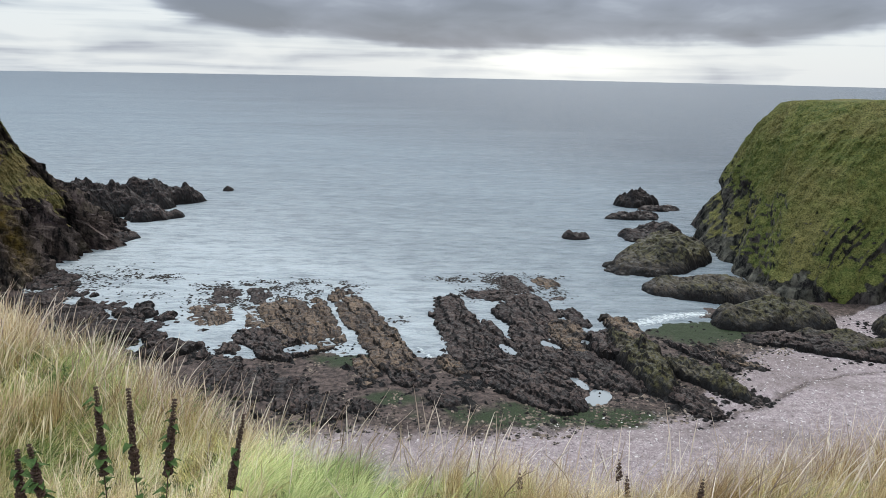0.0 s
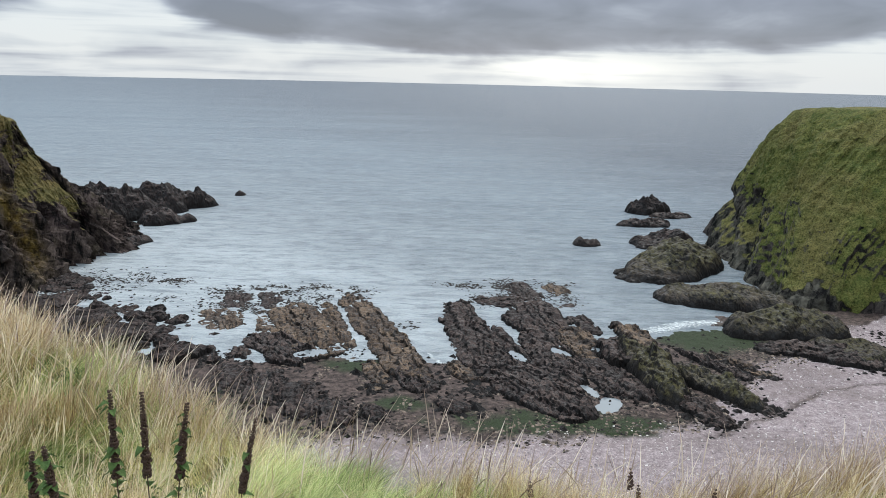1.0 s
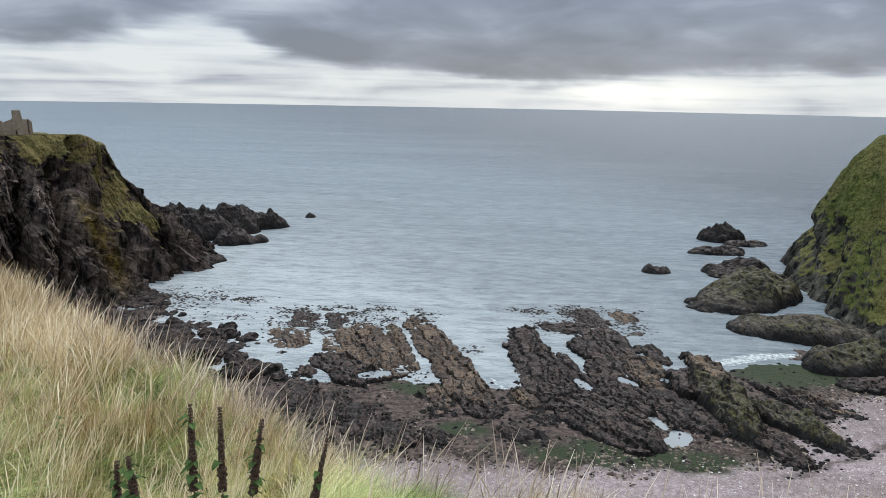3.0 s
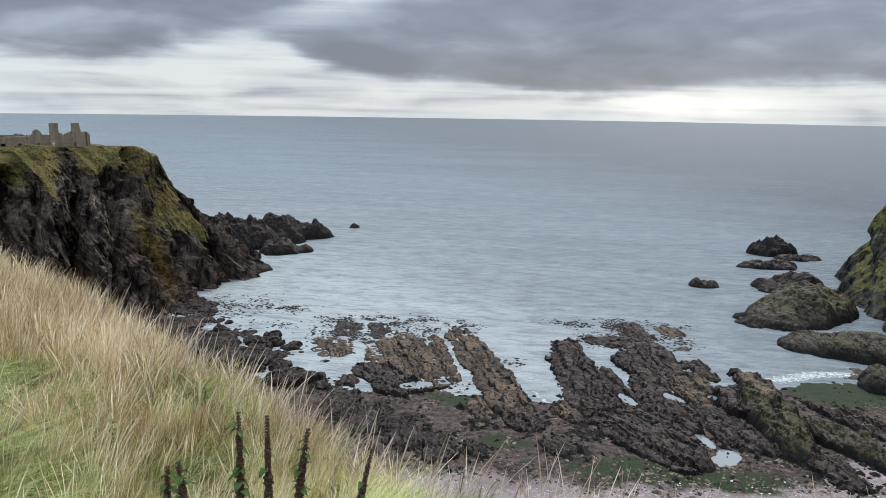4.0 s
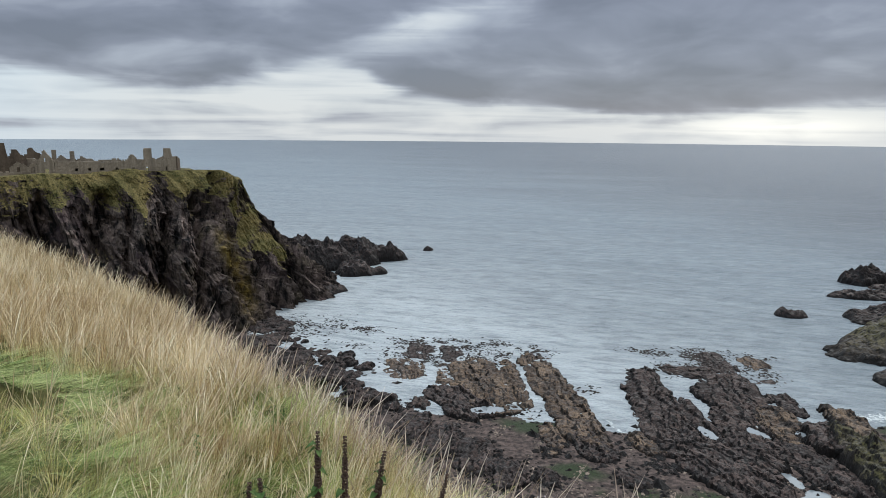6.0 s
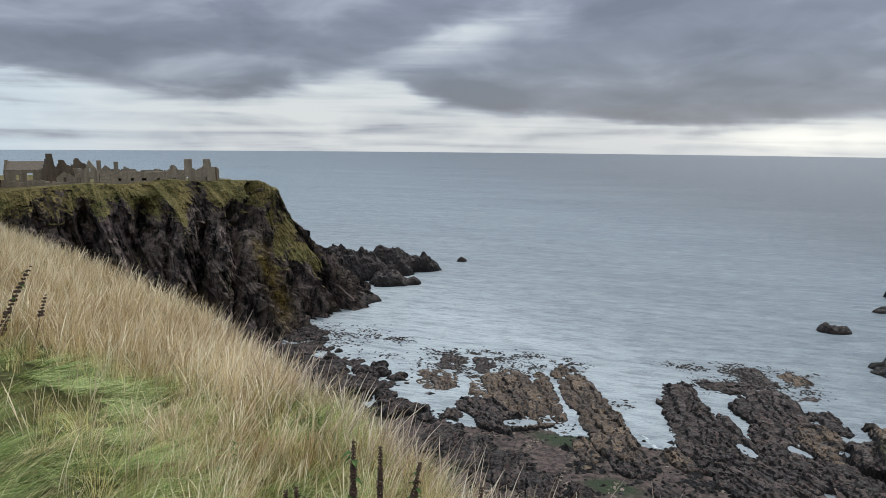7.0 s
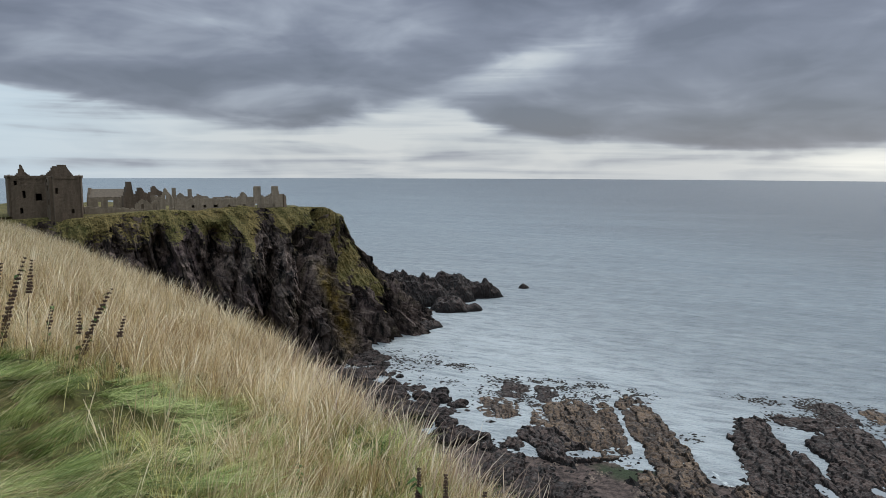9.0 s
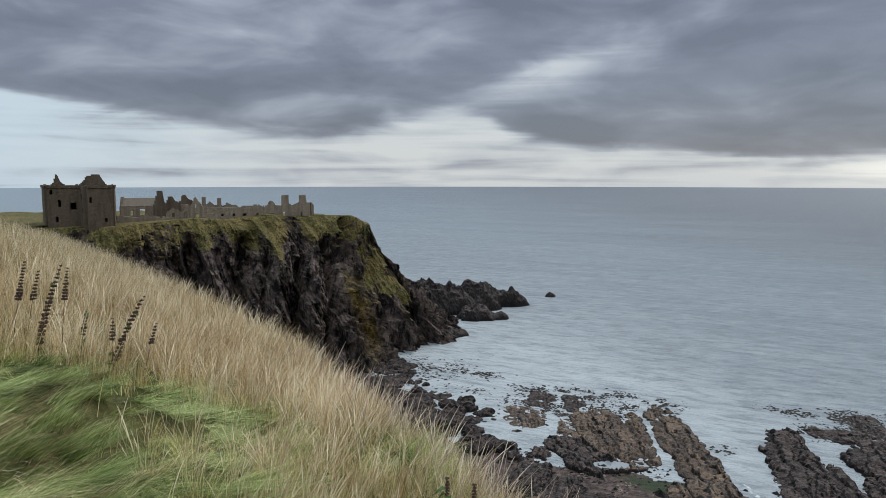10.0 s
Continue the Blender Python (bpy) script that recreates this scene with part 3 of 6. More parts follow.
def make_beach():
    x, y = np.arange(-150, 150.1, 0.75), np.arange(58, 215.1, 0.75)
    X, Y = np.meshgrid(x, y, indexing="ij")
    Z = beach_height(X, Y)
    p = xyz(X, Y)
    me = mesh_from("beach", xyz(X, Y, Z).reshape(-1, 3), grid_faces(len(x), len(y), keep=Z > -2.5))
    edge = line_distance(X, Y, PALE) + 3.0 * fbm(p * 0.12, 3, 31) + 1.5 * fbm(p * 0.6, 2, 33)
    rim = np.abs(line_distance(X, Y, LEDGE) + 1.2 * fbm(p * 0.15, 2, 5) - 0.3 + 0.8 * fbm(p * 0.5, 2, 35))
    attribute(me, "pale", smooth(-1.6, 1.6, edge) * (1 - 0.85 * smooth(1.7, 0.4, rim) * smooth(36, 50, X)))
    n = 0.5 * fbm(p * 0.2, 3, 41)
    spot = lambda cx, cy, rx, ry: smooth(1.25, 0.6, np.sqrt(((X - cx) / rx) ** 2 + ((Y - cy) / ry) ** 2) + n)
    algae = np.maximum.reduce([1.6 * spot(21, 110.0, 19, 4.5), spot(63, 156, 14, 10), spot(-8, 117, 5, 3), spot(-18, 136, 8, 4)])
    attribute(me, "algae", np.minimum(algae, 1.0))
    thing("beach", me, M_BEACH, "shingle beach, pale lilac pebbles above dark wet mud", "beach", "structure")


def make_sea():
    r = np.concatenate([[0.0], np.geomspace(40, 4950, 90)])
    a = np.radians(np.linspace(0, 360, 180, endpoint=False))
    A, Rr = np.meshgrid(a, r, indexing="ij")
    me = mesh_from("water", xyz(Rr * np.sin(A), Rr * np.cos(A), 0.0 * A).reshape(-1, 3), grid_faces(180, len(r), True))
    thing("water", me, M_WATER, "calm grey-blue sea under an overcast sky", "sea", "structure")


make_ground()
make_beach()
make_sea()


# ---- headlands ----
def headland(name, foot, rim, tops, mat, label, nu, nv, bulge, relief, gullies=(), lichens=(), ramps=(), seed=0, turf_from=0.82, columns=1.0, bare=0.55, facets=True, inset=2.1, rocky=None, lean_ribs=0.3, blobs=(), hang=0.15, nose=0.0, crumple=0.0):
    """A cliffed headland lofted from a foot line to a rim line, both by bearing and distance, with a turf cap."""
    F = spline([bearing(*q)[:2] for q in foot], nu, True)
    Rm = spline([bearing(*q)[:2] for q in rim], nu, True)
    T = spline([(q,) for q in tops], nu, True)[:, 0]
    v = np.linspace(0, 1, nv) ** 0.9
    V = v[None, :]
    up = 1 - (1 - V) ** (1 + bulge)
    X = F[:, :1] + (Rm[:, :1] - F[:, :1]) * V
    Y = F[:, 1:] + (Rm[:, 1:] - F[:, 1:]) * V
    Z = -3.0 + (T[:, None] + 3.0) * up
    c = Rm.mean(0)
    # outwards, square to the foot line
    tang = np.roll(F, -12, 0) - np.roll(F, 12, 0)
    nrm = np.stack([tang[:, 1], -tang[:, 0]], 1)
    nrm = sum(np.roll(nrm, k, 0) for k in range(-14, 15, 2))
    nrm = nrm * np.sign((nrm * (F - c)).sum(1, keepdims=True))
    nrm = nrm / np.linalg.norm(nrm, axis=1, keepdims=True)
    ox, oy = nrm[:, :1] + 0 * X, nrm[:, 1:] + 0 * X
    p = xyz(X, Y, Z)
    weight = smooth(0.0, 0.06, V) * (1 - smooth(0.80, 1.0, V)) + 0.18
    S = np.concatenate([[0.0], np.cumsum(np.linalg.norm(np.diff(F, axis=0), axis=1))])[:, None]
    rise = V * np.sqrt(((Rm - F) ** 2).sum(1) + T ** 2)[:, None]
    S = S + lean_ribs * rise + 3.5 * perlin(p * 0.045, seed + 2)
    ribs = xyz(S, rise * 0.22, 0.0)
    n = 1.1 * fbm(ribs * 0.055, 3, seed + 1, 0.55, True) + (0.95 if facets else 0.5) * (fbm(ribs * 0.17, 4, seed + 5, 0.6, True) - 0.9) + 0.77 + 0.20 * fbm(p * 0.4, 4, seed + 9)
    # broken columns: flat-faced slabs standing at differing depths
    c1 = S / 2.6
    c2 = (rise + 5.0 * perlin(p * 0.06, seed + 3)) / 13.0 + np.floor(c1) * 0.41
    pick = np.sin(np.floor(c1) * 12.9898 + np.floor(c2) * 78.233 + seed) * 43758.5453
    pick = pick - np.floor(pick)
    az = np.degrees(np.arctan2(X, Y))
    # turf lobes: bearing, height, half-spread of each, cover, swelling in metres
    wob = fbm(p * 0.11, 3, seed + 40)
    cover, swell = 0.0 * X, 0.0 * X
    for a0, z0, ra, rz, amount, puff in blobs:
        g = np.exp(-(((az + 0.5 * wob - a0) / ra) ** 2) - ((Z + 3.0 * wob - z0) / rz) ** 2)
        cover, swell = np.maximum(cover, amount * g), swell + puff * g
    d1, d2 = S / 1.25 + 0.3 * np.floor(c1), (rise + 2.0 * perlin(p * 0.11, seed + 4)) / 3.2
    d2 = d2 + np.floor(d1) * 0.37
    chip = np.sin(np.floor(d1) * 17.17 + np.floor(d2) * 51.7 + seed) * 24634.63
    n = n + 0.34 * columns * (chip - np.floor(chip) - 0.5)
    push = relief * weight * (1 - 0.7 * np.clip(cover, 0, 1)) * (n - inset + 0.7 * columns * (pick - 0.5)) + swell + nose * smooth(-34.0, -31.5, az) * np.sin(math.pi * np.clip(V, 0, 1) ** 1.7)
    for a0, lean, wid, depth, v0, v1 in gullies:
        g = np.exp(-(((az - a0 - lean * (V - 0.5)) / wid) ** 2)) * smooth(v0 - 0.08, v0 + 0.05, V) * (1 - smooth(v1 - 0.05, v1 + 0.08, V))
        push = push - depth * g
    push = push + crumple * (fbm(p * 0.45, 4, seed + 60, 0.62) + 0.5 * fbm(p * 0.16, 2, seed + 61))
    X, Y = X + ox * push, Y + oy * push
    Z = Z + 0.5 * weight * fbm(p * 0.3, 3, seed + 14) + 0.9 * smooth(0.85, 1.0, V) * fbm(xyz(X, Y) * 0.09, 3, seed + 15)
    # cap: the rim drawn in to the middle
    cap = 14
    t = np.linspace(0, 1, cap + 1)[1:][None, :]
    CX, CY = X[:, -1:] + (c[0] - X[:, -1:]) * t, Y[:, -1:] + (c[1] - Y[:, -1:]) * t
    CZ = Z[:, -1:] + (T.mean() + 0.6 - Z[:, -1:]) * smooth(0, 0.6, t) + 0.4 * fbm(xyz(CX, CY) * 0.08, 3, seed + 20)
    X, Y, Z = np.hstack([X, CX]), np.hstack([Y, CY]), np.hstack([Z, CZ])
    VV = np.hstack([np.repeat(V, nu, 0), np.ones_like(CX)])
    AZ = np.degrees(np.arctan2(X, Y))
    turf = -bare + (0.5 + bare) * smooth(turf_from - 0.1, turf_from + 0.08, VV + hang * fbm(xyz(X, Y, Z * 0.2) * 0.10, 3, seed + 30))
    turf[:, :nv] += 1.3 * cover
    for a0, lean, wid, v0, v1 in ramps:
        band = np.exp(-(((AZ - a0 - lean * (VV - 0.5)) / wid) ** 2)) * smooth(v0 - 0.1, v0 + 0.05, VV) * (1 - smooth(v1 - 0.05, v1 + 0.1, VV))
        turf = turf + 1.25 * band
    if rocky:
        nz = fbm(xyz(X, Y, Z) * 0.12, 3, seed + 31)
        turf = turf - 0.30 * smooth(rocky[1], rocky[0], AZ + 1.2 * nz) - 0.95 * smooth(0.13, 0.05, VV + 0.05 * nz)
    lich = np.zeros_like(X)
    for a0, lean, wid, v0, v1 in lichens:
        lich = np.maximum(lich, np.exp(-(((AZ - a0 - lean * (VV - 0.5)) / wid) ** 2)) * smooth(v0 - 0.1, v0 + 0.05, VV) * (1 - smooth(v1 - 0.05, v1 + 0.1, VV)))
    root = thing(name, None, None, label, "headland")
    P, k = xyz(X, Y, Z), int(nv * 0.93)
    for piece, lo, hi, note in (("cliff_face", 0, k + 1, "broken rock face"), ("turf_cap", k, nv + cap, "rough grass on the flat top")):
        me = mesh_from(piece, P[:, lo:hi].reshape(-1, 3), grid_faces(nu, hi - lo, True), piece == "turf_cap" or not facets)
        attribute(me, "turf", turf[:, lo:hi])
        attribute(me, "lichen", lich[:, lo:hi])
        part(piece, me, mat, root, note)
    return root


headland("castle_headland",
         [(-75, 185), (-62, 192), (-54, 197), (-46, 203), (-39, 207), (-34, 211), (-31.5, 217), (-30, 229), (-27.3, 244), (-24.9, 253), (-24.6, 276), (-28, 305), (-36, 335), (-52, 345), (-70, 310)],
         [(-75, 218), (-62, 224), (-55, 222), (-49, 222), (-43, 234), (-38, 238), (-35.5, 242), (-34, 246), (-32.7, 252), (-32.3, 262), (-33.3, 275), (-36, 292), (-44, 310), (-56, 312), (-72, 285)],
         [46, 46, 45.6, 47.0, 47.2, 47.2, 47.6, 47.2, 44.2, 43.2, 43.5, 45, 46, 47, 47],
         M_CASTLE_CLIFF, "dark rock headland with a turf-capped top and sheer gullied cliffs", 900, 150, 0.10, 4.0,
         gullies=[(-42.6, 1.5, 0.8, 9, 0.42, 0.84), (-46.5, 1, 0.6, 5, 0.4, 0.84), (-38.0, 1.0, 0.4, 8, 0.0, 0.66), (-40.6, 1.0, 0.3, 5, 0.3, 0.74), (-35.0, 1.6, 0.35, 8, 0.1, 0.93), (-33.0, -2.2, 0.45, 8, 0.35, 0.90), (-32.3, -1.6, 0.35, 7, 0.0, 0.5), (-30.6, -2, 0.3, 5, 0.0, 0.35), (-28.6, -2, 0.3, 4, 0.0, 0.3)],
         lichens=[(-33.6, -5, 0.6, 0.14, 0.55)], seed=50, turf_from=0.88, inset=2.5, columns=1.1, hang=0.16, nose=-5.5, lean_ribs=0.06, crumple=0.25,
         blobs=[(-33.0, 42, 0.8, 5, 1.6, 0.6), (-32.1, 35, 0.9, 6, 1.7, 0.6), (-31.0, 28, 1.0, 6, 1.8, 0.6), (-30.0, 21, 1.0, 5, 1.8, 0.5), (-29.0, 15.5, 0.8, 4, 1.6, 0.4), (-31.0, 18, 0.5, 3, 0.8, 0.0),
                (-31.7, 17.5, 0.32, 3.2, 0.9, 0.3), (-39.7, 24, 0.9, 15, 0.0, 4.5), (-36.5, 25, 0.8, 16, 0.0, 5.0), (-34.0, 22, 0.5, 14, 0.0, 3.5), (-44.4, 25, 0.9, 15, 0.0, 4.0), (-31.3, 10, 0.5, 10, 0.0, 3.0), (-29.5, 8, 0.5, 8, 0.0, 2.5), (-36.6, 42.5, 1.0, 5, 1.5, 1.4), (-34.3, 41.5, 0.6, 6.0, 1.5, 1.2), (-39.8, 38.5, 0.7, 7, 1.4, 0.8), (-42.0, 40.5, 1.4, 5, 1.4, 0.8), (-45.0, 42, 1.6, 4.5, 0.95, 0.5),
                (-42.3, 23.5, 1.1, 3.5, 0.55, 0.4), (-35.8, 7.5, 0.7, 2.5, 0.55, 0.0), (-39.4, 31, 0.5, 4, 0.40, 0.3), (-36.0, 33, 0.5, 5, 0.38, 0.3), (-36.8, 17, 0.5, 4, 0.30, 0.0), (-47.5, 40, 1.2, 4, 0.9, 0.5), (-51, 41, 1.6, 4, 0.9, 0.5), (-46, 20, 0.9, 4, 0.45, 0.2)])

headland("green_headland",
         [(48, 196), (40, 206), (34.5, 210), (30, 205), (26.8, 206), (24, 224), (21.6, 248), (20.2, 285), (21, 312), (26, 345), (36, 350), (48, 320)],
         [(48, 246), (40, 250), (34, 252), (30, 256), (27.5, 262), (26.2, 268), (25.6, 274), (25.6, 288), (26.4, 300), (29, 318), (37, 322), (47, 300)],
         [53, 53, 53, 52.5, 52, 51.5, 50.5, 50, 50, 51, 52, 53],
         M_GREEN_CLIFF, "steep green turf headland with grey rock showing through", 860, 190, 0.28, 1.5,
         gullies=[(23.6, 1.5, 0.5, 4, 0.0, 0.4), (21.9, 0, 0.4, 4, 0.05, 0.3), (34.6, 0, 0.5, 7, 0.0, 0.10)], seed=90, turf_from=0.40, columns=0.12, bare=0.12, facets=False, rocky=(22.4, 25.4), crumple=0.28, blobs=[(31.4, 4.0, 1.1, 2.6, 1.3, 0.6)])


# ---- shore rocks ----
def shore_rock(name, label, x, y, length, width, height, heading, mat, seed, bed=1.2, step=0.45, sharp=2.6, ragged=0.5, skew=0.0, group="", sink=0.35, crisp=1.0, dome=False, crag=0.0):
    """A jointed rock: length along its heading (degrees to the right of y); beds run lengthwise, cross joints part them into blocks, and edge blocks have broken away."""
    na, nb = max(14, int(length * 1.3 / step)), max(10, int(width * 1.4 / step))
    a, b = np.linspace(-0.65, 0.65, na) * length, np.linspace(-0.70, 0.70, nb) * width
    A, B = np.meshgrid(a, b, indexing="ij")
    h = radians(heading)
    X0, Y0 = x + A * math.sin(h) + B * math.cos(h), y + A * math.cos(h) - B * math.sin(h)
    p = xyz(X0, Y0, seed * 3.1)
    size = min(length, width)
    d = 1 - np.abs(A / (length / 2)) ** sharp - np.abs(B / (width / 2)) ** sharp
    d = d + ragged * (fbm(p * (1.6 / size), 3, seed) + 0.45 * fbm(p * 0.55, 3, seed + 3))
    across, along = bed * 1.9, bed * 3.4
    t = (B + 1.5 * fbm(p * 0.10, 2, seed + 7) + 0.85 * fbm(p * 0.42, 4, seed + 8, 0.55)) / across
    t = t + 0.42 * np.sin(1.3 * t + seed)
    row = np.floor(t)
    lane = np.sin(row * 39.425 + seed * 1.7) * 24634.6345
    lane = lane - np.floor(lane)
    u = (A + 1.6 * fbm(p * 0.2, 2, seed + 2) + 0.5 * fbm(p * 0.6, 3, seed + 4, 0.5)) / (along * (0.7 + 0.6 * lane)) + row * 0.37
    cell = np.floor(u)
    pick = np.sin(row * 12.9898 + cell * 78.233 + seed) * 43758.5453
    pick = pick - np.floor(pick)
    saw, cross = t - row, u - cell
    gap = np.minimum(np.minimum(saw, 1 - saw) * across, np.minimum(cross, 1 - cross) * along)
    joint = smooth(0.22, 0.02, gap + 0.12 * fbm(p * 1.3, 2, seed + 6)) * min(1.0, 0.35 + crisp)
    edge = d + crisp * 0.34 * (pick - 0.45) + 0.10 * fbm(p * 1.4, 2, seed + 9)
    if dome:
        d = 1 - np.abs(A / (length / 2)) ** sharp - np.abs(B / (width / 2)) ** sharp + ragged * (fbm(p * (1.5 / size), 3, seed) + 0.12 * fbm(p * 0.5, 3, seed + 3))
        edge = d
        body = np.clip((d + 0.05) / 1.05, 0, 1.2) ** 0.62
    else:
        body = smooth(-0.02, 0.22, edge) * (0.62 + 0.38 * smooth(0.0, 0.9, d))
    amp = min(0.62, 0.16 + 0.14 * height) * crisp
    live = smooth(0.0, 0.25, edge)
    Z = height * body * (0.70 + 0.26 * fbm(p * (1.3 / size + 0.04), 3, seed + 11))
    Z = Z + live * amp * (1.0 * (lane - 0.5) + 0.9 * (pick - 0.5) + 0.55 * (smooth(0.0, 0.12, saw) * (1.0 - 0.8 * saw) - 0.4) + 0.5 * (cross - 0.5) - 0.45 * joint)
    q = xyz(A * 0.45, B, seed * 1.7)
    rug = 0.42 * fbm(p * 0.3, 3, seed + 17, 0.5) + 0.20 * fbm(p * 0.85, 3, seed + 19, 0.5) + 0.16 * (fbm(q * 0.8, 3, seed + 18, 0.5, True) - 0.7)
    Z = Z + body * rug * min(1.0, height * 0.5) * (0.6 if dome else 1.0)
    if dome:
        # crags, and ledges where the tilted strata weather out
        Z = Z + body * height * crag * (fbm(p * (2.6 / size), 4, seed + 31, 0.55, True) - 0.9)
        led = (Z + 0.38 * B + 1.6 * fbm(p * 0.14, 4, seed + 41)) / (0.75 * bed)
        part_of = led - np.floor(led)
        Z = Z + 0.30 * bed * body * (smooth(0.30, 0.62, part_of) - part_of)
    Z = Z + smooth(-0.2, 0.6, d) * height * 0.5 * skew * B / width
    # hollows that hold tide pools
    for pool in POOLS:
        if (pool[0] - x) ** 2 + (pool[1] - y) ** 2 < (length + 8) ** 2:
            Z = Z * smooth(0.95, 1.7, in_pool(X0, Y0, pool))
    crown = np.clip(Z / max(height * 0.8, 0.5), 0, 1)
    base = np.maximum(beach_height(X0, Y0), -0.4)
    # a low skirt of broken stones
    skirt = smooth(-0.30, 0.05, d) * np.maximum(fbm(p * 1.2, 3, seed + 29, 0.6), 0) * 0.7
    Z = base - sink + np.maximum(Z, skirt * min(1.0, 0.4 * height)) + np.minimum(edge + 0.05, 0) * 0.9
    jx, jy = 0.4 * step * fbm(p * 2.1 + 40, 1, seed + 23), 0.4 * step * fbm(p * 2.1 + 80, 1, seed + 24)
    v, f = compact(np.concatenate([xyz(X0 + jx, Y0 + jy, Z), pick[..., None], joint[..., None] * live[..., None], crown[..., None]], -1).reshape(-1, 6), grid_faces(na, nb, keep=d > -0.30))
    me = mesh_from(name, v[:, :3], f, False)
    attribute(me, "block", v[:, 3])
    attribute(me, "joint", v[:, 4])
    attribute(me, "crown", v[:, 5])
    return thing(name, me, mat, label, "rock", "", group)


